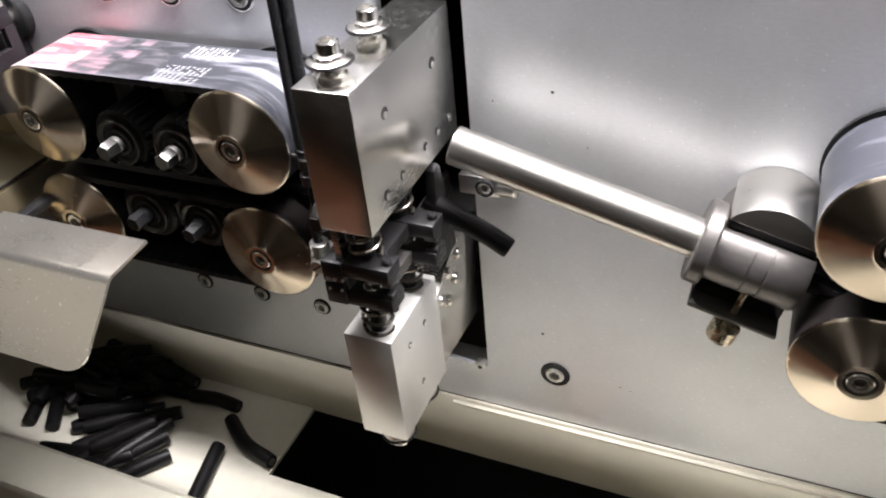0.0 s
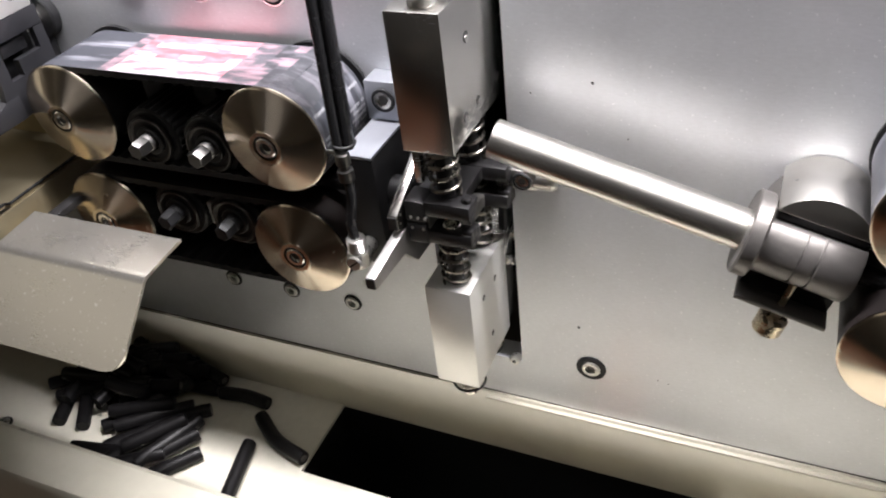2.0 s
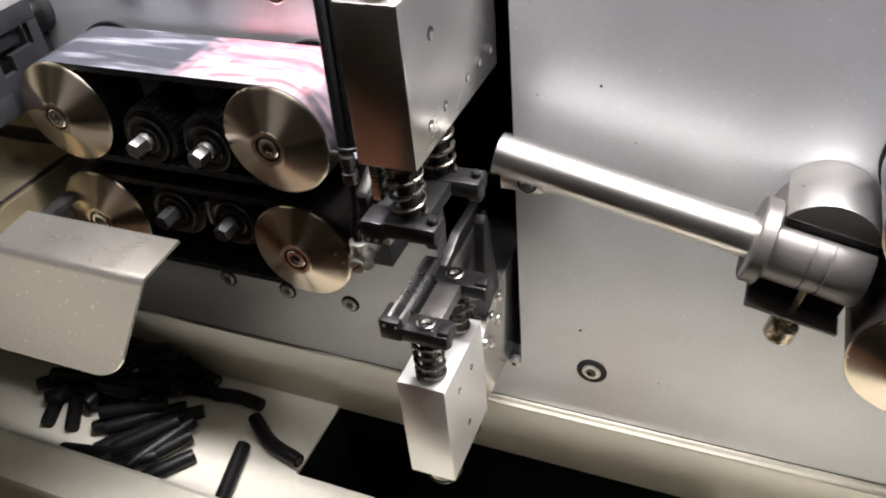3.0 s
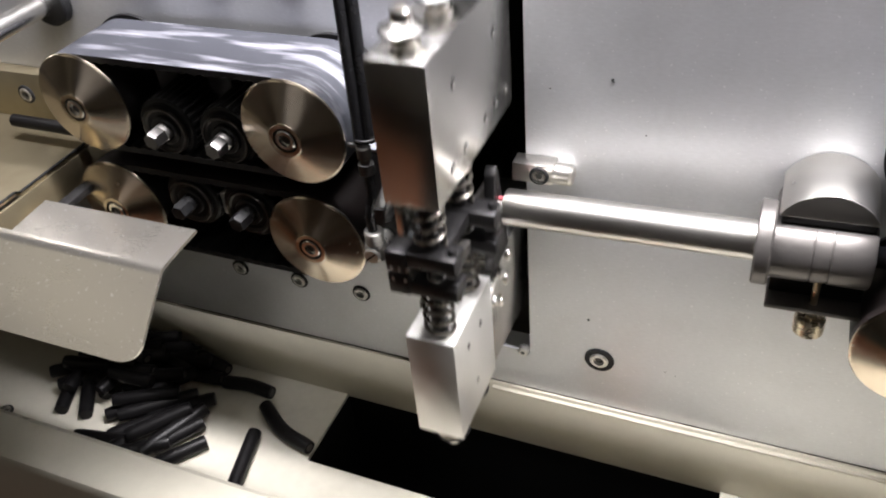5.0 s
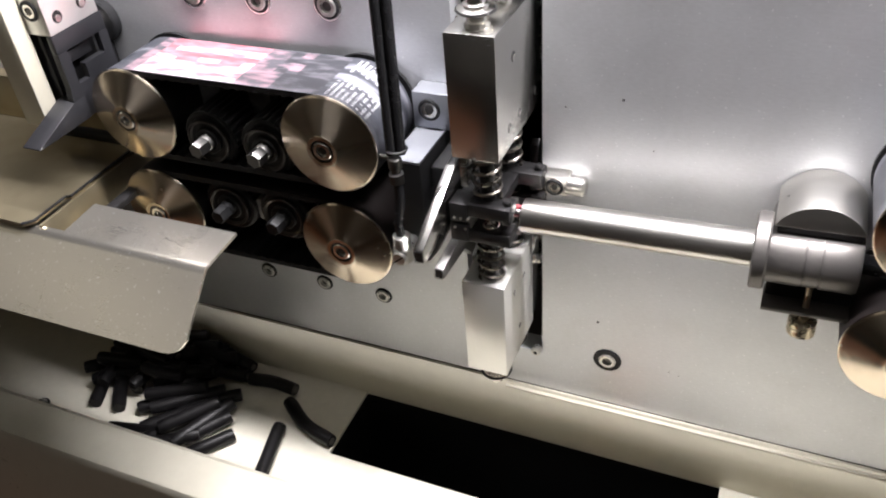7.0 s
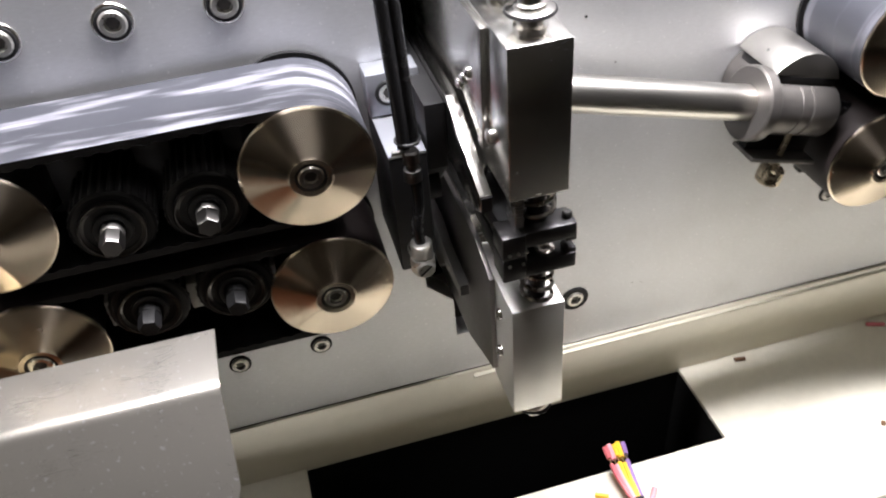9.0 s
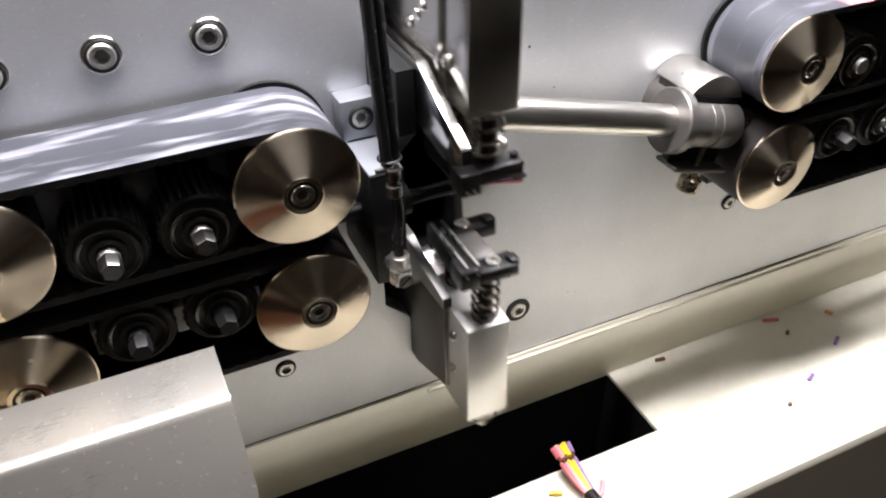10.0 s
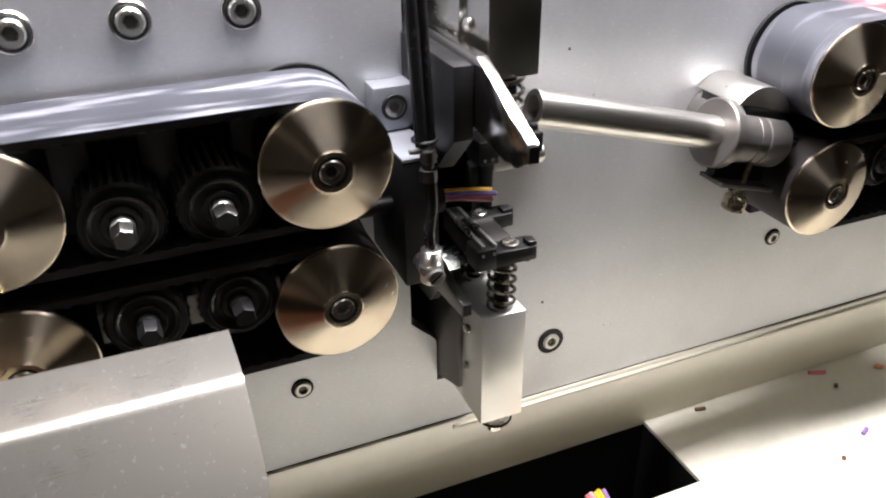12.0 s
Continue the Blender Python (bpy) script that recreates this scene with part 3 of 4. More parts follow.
def stop_bracket():
    b = thing("stop_bracket", "small milled aluminium stop bracket screwed to the panel", "bracket", (-2, 0, 12))
    part("bar", join(box(-3.2, -1.75, -0.68, -0.02, 11.6, 12.35, 0.06), turned([(0, 0), (0.34, 0), (0.37, 0.04), (0.37, 0.62), (0.3, 0.72), (0, 0.74)], 28, "x", (-1.85, -0.36, 11.92))), SATIN, b)
    screw_parts(b, -2.24, -0.68, 11.95, 0.27, "y", 0.03, BRIGHT, DARK, 0.34)
    return b

stop_bracket()

# ---- swivelling guide tube ----
PIV = (6.62, -2.12, 11.85)
def stud():
    s = thing("pivot_stud", "round grey steel pivot stud in the panel", "stud", (6.62, 0, 12.06))
    part("root", turned([(0, 0.02), (1.38, 0.02), (1.38, 1.35), (1.3, 1.45), (0, 1.45)], 40, "y", (6.68, 0, 11.95)), GREYMET, s)
    return s

stud()

def guide_tube():
    g = thing("guide_tube", "polished steel cable guide tube in a swivelling grey clamp", "guide tube", PIV)
    x, y, z = PIV
    bm = turned([(0.40, 0), (0.60, 0), (0.62, 0.03), (0.62, 8.0), (0.40, 8.0), (0.40, 0)], 40, "x", (x - 9.55, y, z))
    part("tube", bm, SATIN, g, "polished steel tube")
    part("flange", turned([(0.6, 0), (1.22, 0), (1.28, 0.05), (1.28, 0.42), (1.22, 0.48), (0.6, 0.48)], 44, "x", (x - 1.75, y, z)), GREYMET, g)
    body = turned([(0.3, 0), (0.98, 0), (0.98, 1.05), (0.95, 1.07), (0.95, 1.1), (0.98, 1.12), (0.96, 1.52), (0.93, 1.54), (0.93, 1.58), (0.98, 1.6), (0.98, 2.6), (0.93, 2.68), (0.3, 2.68)], 64, "x", (x - 1.28, y, z - 0.04))
    for v in body.verts:
        v.co.z = min(v.co.z, z + 0.86)
    part("clamp_body", body, GREYMET, g, "grey grooved clamp cylinder")
    # Black boxes stand for the shaded gap between clamp body and plate.
    part("gap_shade", join(box(x - 1.2, x + 1.38, y - 0.25, y + 0.15, z - 1.62, z - 0.6, 0.03), box(x - 0.9, x + 1.1, y + 0.1, y + 0.5, z - 1.0, z - 0.5, 0.03)), BLACK, g)
    part("plate", box(x - 1.25, x + 1.42, y - 0.9, y + 0.35, z - 1.78, z - 1.62, 0.03), GREYMET, g)
    part("thumb_screw", join(rod((x + 0.1, y - 0.55, z - 0.7), (x + 0.1, y - 0.55, z - 2.2), 0.11), turned([(0, -2.75), (0.38, -2.75), (0.45, -2.69), (0.45, -2.2), (0.38, -2.12), (0.2, -2.1), (0.2, -1.98), (0, -1.98)], 14, "z", (x + 0.1, y - 0.55, z))), THUMB, g, "brassy steel knurled thumb screw")
    rr, cz, cx = 1.457, z + 0.543, x + 0.085
    lo = math.asin((1.15 - 0.543) / rr)
    pts = [(cx + rr * math.cos(lo + (math.pi - 2 * lo) * k / 30), cz + rr * math.sin(lo + (math.pi - 2 * lo) * k / 30)) for k in range(31)]
    part("half_round", extrude_xz(pts, -2.35, -0.05, 0.03), SATIN, g, "half-round satin steel clamp with a flat face")
    part("clamp_jaw", box(x - 1.14, x + 1.32, -2.28, -0.3, z + 0.84, z + 1.16, 0.02), DARK, g)
    part("cable_sleeve", rod((x + 1.4, y, z), (x + 4.5, y, z - 0.15), 0.32), HOSE, g)
    return g

tube = guide_tube()

# ---- folded guard over the lower belt ----
def guard():
    g = thing("belt_guard", "folded satin steel guard over the lower feed belt", "guard", (-17, -7.5, 9))
    prof = [(-5.4, 10.83), (-7.2, 10.726), (-7.3, 10.72), (-7.42, 10.69), (-7.54, 10.63), (-7.65, 10.52), (-7.75, 10.428), (-9.35, 8.95)]
    xr = -13.35
    bm = bmesh.new()
    sec = [(y, z, xr) for y, z in prof]
    # the lower right corner is rounded
    y2, z2 = prof[-1]
    for k in range(1, 7):
        a = radians(90 * k / 6)
        sec_y = y2 - 0.55 * math.sin(a)
        sec_z = z2 - 0.52 * math.sin(a)
        sec.append((sec_y, sec_z, xr - 0.9 * (1 - math.cos(a))))
    top = []
    for y, z, x in sec:
        top.append((bm.verts.new((x, y, z)), bm.verts.new((-20.3, y, z))))
    for (a, b), (c, d) in zip(top, top[1:]):
        bm.faces.new((a, c, d, b))
    bmesh.ops.recalc_face_normals(bm, faces=bm.faces)
    bmesh.ops.solidify(bm, geom=bm.faces[:], thickness=0.12)
    part("sheet", bm, SHEET, g)
    part("stay", box(-20.2, -19.7, -7.2, -0.02, 10.2, 10.5, 0.03), DARK, g)
    return g

guard()

# ---- stripping head ----
HX = (-4.95, -3.27)
def side_hole(owner, y, z, r):
    r = r * 1.3
    part("screw_hole", turned([(0, -0.005), (r, -0.005), (r, 0.012), (r * 0.8, 0.014), (0, 0.008)], 18, "x", (HX[1], y, z)), DARK, owner)
    part("grub_screw", turned([(0, 0), (r * 0.62, 0), (r * 0.6, 0.02), (0, 0.02)], 14, "x", (HX[1] + 0.004, y + 0.02, z - r * 0.35)), BRIGHT, owner)

def cap_bolt(owner, x, y, z, up):
    s = 1 if up else -1
    prof = [(0, 0), (0.42, 0), (0.42, 0.16), (0.33, 0.2), (0.33, 0.42), (0.58, 0.44), (0.60, 0.5), (0.60, 0.56), (0.52, 0.60), (0.40, 0.62), (0.40, 0.70), (0.36, 0.72), (0.30, 0.74), (0.30, 1.02), (0.26, 1.06), (0.16, 1.06), (0.15, 0.9), (0, 0.9)]
    part("cap_bolt", turned([(r, z + s * h) for r, h in prof], 30, "z", (x, y, 0)), BRIGHT, owner, "polished collar bolt with washers")
    part("rubber_washer", turned([(r, z + s * h) for r, h in [(0.38, 0.47), (0.63, 0.47), (0.65, 0.51), (0.63, 0.55), (0.38, 0.55)]], 30, "z", (x, y, 0)), DARK, owner)

def head_block(upper):
    """Origin: the middle of the lower front edge (upper block) or of the lower front edge (lower block)."""
    label = "milled steel upper stripping block with spring-loaded blade carrier" if upper else "bright milled lower stripping block with spring-loaded blade carrier"
    h = thing("upper_strip_block" if upper else "lower_strip_block", label, "stripping block", (0, 0, 0), group="stripping head")
    if upper:
        part("block", box(HX[0], HX[1], 0, 6.4, 0, 4.4, 0.05), STEEL, h)
        for y, z, r in ((4.9, 3.05, 0.14), (1.65, 3.05, 0.14), (5.8, 0.75, 0.11), (4.83, 0.78, 0.11), (3.9, 0.75, 0.11), (2.2, 0.75, 0.12), (1.15, 0.72, 0.13)):
            side_hole(h, y, z, r)
        for y in (0.75, 2.95):
            cap_bolt(h, -4.1, y, 4.4, True)
        part("side_plate", extrude_yz([(1.5, 4.3), (1.7, 0.2), (2.2, -0.7), (6.5, -1.0), (9.0, -1.0), (9.0, 4.3)], -5.13, -4.955, 0.03), STEEL, h)
        for y, z in ((1.25, 1.35), (1.9, 0.85)):
            part("dome_screw", turned([(0, 0), (0.26, 0), (0.24, -0.12), (0.14, -0.2), (0, -0.22)], 18, "x", (-4.955, y, z)), BRIGHT, h)
        for y, z in ((2.6, 2.6), (3.1, 2.2), (3.6, 1.8)):
            part("dome_screw", turned([(0, 0), (0.2, 0), (0.18, -0.1), (0.1, -0.16), (0, -0.18)], 18, "x", (-5.13, y, z)), BRIGHT, h)
        part("spring_pin", box(-4.75, -4.5, 0.15, 0.9, -1.2, 0.05, 0.02), STEEL, h)
    else:
        part("block", box(HX[0], HX[1], 0, 3.5, 0, 4.6, 0.05), ALU, h, "satin milled aluminium block")
        for y, z, r in ((2.3, 3.5, 0.09), (1.15, 3.5, 0.09), (1.7, 1.3, 0.09)):
            side_hole(h, y, z, r)
        for y in (0.75, 2.75):
            cap_bolt(h, -4.0, y, 0, False)
        part("arm", extrude_yz([(3.45, 0.4), (3.45, 3.6), (5.0, 4.6), (9.0, 4.9), (9.0, 0.0)], -4.75, -3.28, 0.04), STEEL, h)
        part("pointed_guide", extrude_yz([(3.7, 4.6), (4.15, 8.3), (4.4, 8.5), (4.6, 8.3), (5.3, 4.7)], -3.55, -3.2, 0.03), DARK, h, "pointed black steel wire guide")
        part("side_plate", extrude_yz([(1.6, 0.6), (1.6, 4.6), (3.2, 5.2), (9.0, 5.2), (9.0, -0.6), (4.5, -0.6)], -5.13, -4.955, 0.03), GREYMET, h)
        for y, z in ((1.1, 3.6), (1.15, 1.9), (2.2, 4.2)):
            part("dome_screw", turned([(0, 0), (0.2, 0), (0.18, -0.1), (0.1, -0.16), (0, -0.18)], 18, "x", (-4.955, y, z)), BRIGHT, h)
        for y, z in ((3.7, 3.3), (4.4, 4.0), (5.3, 4.2), (4.3, 2.8), (5.0, 3.3)):
            part("dome_screw", turned([(0, 0), (0.24, 0), (0.22, 0.12), (0.12, 0.2), (0, 0.22)], 18, "x", (-3.28, y, z)), BRIGHT, h)
    return h

def blade_carrier(h, upper):
    """Keyed on its block: origin at the carrier's face that meets the other carrier."""
    s = 1 if upper else -1
    e = new("blade_carrier")
    e.parent = h
    e.empty_display_size = 0.005
    tagged(e, "black blade carrier with coil springs")
    def zz(a, b):
        return (min(s * a, s * b), max(s * a, s * b))
    def bx(x0, x1, y0, y1, a, b, bev=0.04):
        lo, hi = zz(a, b)
        return box(x0, x1, y0, y1, lo, hi, bev)
    part("front_bar", join(bx(-5.2, -4.5, -0.05, 0.85, 0.02, 0.80, 0.06), bx(-4.54, -2.98, 0.0, 0.82, 0.27, 0.80, 0.06), bx(-3.3, -2.96, 0.05, 0.5, 0.12, 0.5, 0.05)), DARK, e, "black steel front bar")
    part("rear_bar", join(bx(-5.0, -4.5, 2.35, 3.3, 0.02, 0.80, 0.06), bx(-4.54, -2.6, 2.42, 3.25, 0.27, 0.80, 0.08), bx(-3.0, -2.58, 2.5, 2.95, 0.12, 0.5, 0.05)), DARK, e, "black steel rear bar")
    for x, y in ((-3.16, 0.36), (-2.8, 2.85)):
        part("ear_pin", turned([(r_, s * h_) for r_, h_ in [(0, 0.75), (0.13, 0.75), (0.15, 0.79), (0.15, 0.94), (0.11, 0.99), (0, 0.99)]], 14, "z", (x, y, 0)), DARK, e)
    part("body", bx(-4.25, -3.45, 0.7, 2.5, 0.3, 0.75), GREYMET if not upper else DARK, e)
    part("blade_holder", bx(-5.05, -4.35, 0.7, 2.5, 0.12, 0.8), BLACK, e)
    for x in (-4.9, -4.5):
        part("blade", bx(x - 0.06, x + 0.06, 0.12, 3.1, -0.05, 0.5, 0.01), SCREW, e, "bright stripping blade edge")
    for y in (0.42, 2.85):
        prof = [(0, 0.0), (0.3, 0.0), (0.3, -0.07), (0.26, -0.1), (0.15, -0.1), (0.13, -0.02), (0, -0.02)]
        part("carrier_screw", turned([(r, s * (hh + 0.25)) for r, hh in prof], 22, "z", (-3.8, y, 0)), BRIGHT, e)
    for y in (0.62, 2.85):
        part("spring", coil(-3.95, y, s * 0.85, s * 3.6, 0.46, 0.068, 6.5), SPRING, e, "coil spring")
        part("guide_rod", rod((-3.95, y, s * 0.8), (-3.95, y, s * 3.6), 0.27), DARK, e)
    if upper:
        for x in (-5.0, -4.75, -4.5):
            part("pin", rod((x, -0.09, 0.2), (x, 0.1, 0.2), 0.05, 8), SCREW, e)
    else:
        for x in (-5.0, -4.6):
            part("pin", rod((x, -0.09, -0.2), (x, 0.1, -0.2), 0.05, 8), SCREW, e)
    return e

head_u, head_l = head_block(True), head_block(False)
carr_u, carr_l = blade_carrier(head_u, True), blade_carrier(head_l, False)

# ---- cable clamping fingers, keyed by their tips ----
def finger(upper):
    f = thing("upper_clamp_finger" if upper else "lower_clamp_finger", "bright milled clamping finger with an angled tip" if upper else "milled lower clamping finger", "clamp finger", (0, 0, 0), group="clamp fingers")
    if upper:
        out = [(0, 0), (3.1, 1.45), (9.0, 1.45), (9.0, -0.7), (3.4, -0.6), (1.3, -0.92), (0.5, -0.78), (0, -0.52)]
    else:
        out = [(0, 0), (0, -0.45), (2.1, -0.62), (2.9, -1.5), (9.0, -1.8), (9.0, 0.6), (3.2, 0.6), (2.2, 0.22)]
    part("finger", extrude_yz(out, -5.62, -5.27, 0.03), POLISH if upper else SHAFT, f)
    lo, hi = (-0.5, -0.04) if upper else (-0.42, -0.03)
    part("tip_pad", box(-5.59, -5.30, -0.05, 0.02, lo, hi, 0.0), DARK, f)
    if upper:
        part("backing", extrude_yz([(3.2, -1.0), (3.2, 1.2), (9.0, 1.2), (9.0, -2.4), (4.6, -2.4)], -6.25, -5.63, 0.03), BLACK, f)
    return f

fing_u, fing_l = finger(True), finger(False)

# ---- cables ----
def wire_bundle(owner, x0, x1, cols, spread=0.16, droop=0.0, seed=1):
    rng = random.Random(seed)
    for i, c in enumerate(cols):
        a = 2 * math.pi * i / len(cols)
        oy, oz = 0.13 * math.cos(a), 0.13 * math.sin(a)
        xe = x1 + rng.uniform(-0.15, 0.1)
        p = spline([(x0, oy * 0.8, oz * 0.8), ((x0 + xe) / 2, oy * 1.1 + rng.uniform(-.04, .04), oz * 1.1 - droop * 0.3), (xe, oy * (1 + spread), oz * (1 + spread) - droop)], 6)
        w = part("wire", sweep(p, 0.085, 8), WCOL[c], owner)
        d = (p[-1] - p[-2]).normalized()
        part("core", rod(p[-1], p[-1] + d * 0.06, 0.04, 6), BRASS, w)

def cable(name, label, cols, left, tip, droop):
    """A black cable whose jacket ends at the origin; wires reach on by tip."""
    c = thing(name, label, "cable", (0, 0, 0))
    s = 1 if left else -1
    part("jacket", rod((0, 0, 0), (-s * (12.6 if left else 16), 0, 0), 0.27, 18, 0.03), JACKET, c)
    wire_bundle(c, -s * 0.4, s * tip, cols, 0.3, droop, 3)
    return c

cab_l = cable("left_cable", "black multi-core cable with violet, yellow and pink stripped wires", ["violet", "yellow", "violet", "pink", "pink"], True, 2.3, 0.35)
cab_r = cable("right_cable", "black multi-core cable with red and pink stripped wires", ["pink", "red", "white", "pink", "white"], False, 1.7, 0.0)

def offcut_mesh(name, pts, r=0.355):
    n = len(pts)
    bm = sweep(pts, [r * 0.93] + [r] * (n - 2) + [r * 0.93], 12)
    return bm

slug = thing("falling_jacket", "short black piece of cut cable jacket", "cable offcut", (0, 0, 0))
part("piece", offcut_mesh("piece", spline([(-1.9, 0, 0.1), (-0.6, 0, 0.04), (0.5, 0, 0.0), (1.3, 0, -0.1)])), JACKET, slug)

# ---- scraps in the tray ----
rng = random.Random(11)
def offcut(ax, ay, bx_, by, lift=0.0, bend=0.0):
    o = thing("cable_offcut", "short black cable jacket offcut lying in the tray", "cable offcut", ((ax + bx_) / 2, (ay + by) / 2, -3.28), group="cable offcuts")
    z = -3.28 + 0.355 + lift
    d = Vector((bx_ - ax, by - ay, 0))
    nrm = Vector((-d.y, d.x, 0)).normalized() * bend
    mid = Vector(((ax + bx_) / 2, (ay + by) / 2, z)) + nrm
    tilt = rng.uniform(-0.12, 0.12) if lift else 0
    p = spline([(ax, ay, z - tilt), mid, (bx_, by, z + tilt)], 6)
    part("jacket", offcut_mesh("jacket", p), JACKET, o)
    u = (p[-1] - p[-2]).normalized()
    part("cut_end", rod(p[-1], p[-1] + u * 0.015, 0.19, 12), GREYMET if rng.random() < 0.5 else DARK, o)
    return o

askew = random.Random(4)
for row in ((-25.8, -6.0, -26.9, -3.4), (-24.4, -5.9, -25.9, -3.3), (-18.77, -1.6, -16.0, -1.5, 0, 0.15), (-15.9, -2.3, -12.5, -3.9, 0, -0.3), (-15.5, -3.9, -14.7, -7.2),
            (-24.0, -7.0, -21.0, -6.2), (-22.3, -6.9, -19.9, -5.3), (-20.5, -6.7, -17.9, -3.7, 0.3), (-19.3, -7.0, -17.2, -5.2), (-22.5, -5.6, -19.2, -2.7, 0.35),
            (-22.0, -4.3, -20.4, -1.7, 0.5), (-23.2, -5.3, -21.0, -3.1, 0.1), (-24.3, -4.3, -25.2, -2.4, 0.0), (-25.2, -0.8, -21.8, -0.5, 0.2), (-24.0, -1.2, -20.8, -0.6, 0.55),
            (-23.5, -2.2, -19.8, -1.0, 0.8), (-26.5, -2.6, -23.4, -1.5, 0.6), (-27.9, -4.1, -25.2, -2.0, 0.3), (-26.8, -3.6, -24.0, -2.8, 0.85), (-24.8, -3.5, -22.2, -2.2, 0.4),
            (-21.8, -1.7, -18.9, -1.6, 0.1), (-27.6, -2.4, -25.0, -0.6, 0.0), (-22.6, -3.3, -20.3, -2.5, 1.0), (-21.3, -5.9, -18.6, -4.5, 0.6), (-18.4, -7.9, -17.3, -7.2),
            (-26.0, -1.9, -23.6, -0.5, 0.35), (-25.4, -3.2, -23.0, -1.3, 1.1), (-24.6, -0.5, -22.0, -1.7, 0.9), (-23.4, -0.6, -20.2, -0.7, 0.05), (-22.9, -1.3, -20.4, -2.1, 0.75), (-26.9, -4.6, -24.6, -3.0, 0.35),
            (-25.9, -4.9, -26.4, -2.2, 0.55), (-24.1, -4.6, -23.7, -1.8, 0.7), (-27.3, -3.4, -24.6, -3.6, 0.1), (-23.3, -3.9, -21.0, -1.9, 0.3), (-21.9, -0.4, -18.9, -1.0, 0.3), (-22.9, -4.9, -20.1, -3.4, 0.75),
            (-22.4, -6.3, -19.7, -4.0, 0.05), (-21.2, -4.6, -18.6, -2.7, 0.05), (-21.5, -7.3, -18.9, -6.2, 0.3), (-25.6, -2.5, -22.8, -2.9, 1.35), (-24.9, -1.9, -22.3, -2.6, 1.6), (-20.2, -6.1, -17.7, -4.5, 0.1)):
    ax, ay, ex, ey = row[:4]
    if ay < -5 and len(row) < 6:
        # the loose pieces in front lie askew
        mid, half = Vector(((ax + ex) / 2, (ay + ey) / 2)), Vector(((ex - ax) / 2, (ey - ay) / 2))
        half.rotate(Matrix.Rotation(radians(askew.uniform(-6, 24)), 2))
        half *= askew.uniform(0.85, 1.08)
        row = (*(mid - half), *(mid + half), *row[4:])
    offcut(*row)
heap = random.Random(23)
for k in range(22):
    cx, cy = heap.uniform(-26.3, -21.2), heap.uniform(-3.6, -1.0)
    ang, ln = heap.uniform(-0.5, 1.2) + (0.8 if heap.random() < 0.4 else 0), heap.uniform(1.1, 1.7)
    ex, ey = ln * math.cos(ang), min(0.85, cy + 4.6) * math.sin(ang)
    near = 1 - abs(cx + 23.8) / 4
    offcut(cx - ex, cy - ey * 0.8, cx + ex, min(-0.55, cy + ey * 0.8), 0.3 + near * heap.uniform(0.2, 1.5), heap.uniform(-0.15, 0.15))

def loose_wires():
    w = thing("wire_bunch", "cut bunch of pink, yellow and violet wires in black jacket", "wire scrap", (0.3, -4.5, -3.2))
    part("jacket_end", rod((0.42, -7.0, -2.93), (0.40, -6.2, -2.9), 0.3, 16, 0.03), JACKET, w)
    for i, (x, c) in enumerate(((0.0, "red"), (0.26, "pink"), (0.5, "yellow"), (0.72, "yellow"), (0.98, "violet"))):
        p = spline([(0.42 + (i - 2) * 0.09, -6.3, -2.9), (0.36 + (i - 2) * 0.16, -5.0, -2.75 + 0.05 * (i % 2)), (x * 0.85 + 0.15, -3.5 + 0.07 * (i % 2), -2.8)], 10)
        cut = 14 - i % 2
        k = part("wire", sweep(p[:cut + 1], 0.1, 8), WCOL[c], w)
        part("bare_strand", rod(p[cut], p[cut + 3], 0.05, 8), BRASS, k)
        part("insulation_tip", sweep(p[cut + 2:], 0.115, 8), WCOL[c], k)
    part("wire_stub", sweep(spline([(0.6, -6.5, -2.95), (1.0, -6.3, -3.0), (1.35, -5.85, -3.05)], 5), 0.12, 8), WCOL["pink"], w)
    return w

loose_wires()
falling_scrap = thing("falling_scrap", "short yellow wire insulation scrap dropping into the tray", "wire scrap", (0, 0, 0))
part("insulation", join(rod((-0.5, 0.06, 0), (0.5, 0.06, 0), 0.1, 8), rod((-0.42, -0.13, 0.02), (0.55, -0.1, 0.02), 0.1, 8)), WCOL["yellow"], falling_scrap)
for x, y, dx, dy, c in ((-1.05, -5.3, 0.5, -0.25, "yellow"), (-4.3, -4.75, 0.4, -0.2, "brown"), (15.4, -0.5, 0.8, -0.3, "red"), (15.8, -1.9, 0.15, 0.12, "brown"), (14.3, -5.0, 0.45, 0.2, "violet"),
                        (8.2, -0.5, 0.5, -0.1, "brown"), (17.5, -3.6, 0.5, 0.3, "violet"), (19.0, -1.4, 0.3, -0.3, "orange"), (12.2, -5.9, 0.1, 0.1, "brown")):
    s = thing("wire_scrap", c + " insulation scrap in the tray", "wire scrap", (x, y, -3.28), group="wire scraps")
    part("insulation", rod((x, y, -3.18), (x + dx, y + dy, -3.18), 0.1, 8), WCOL[c], s)

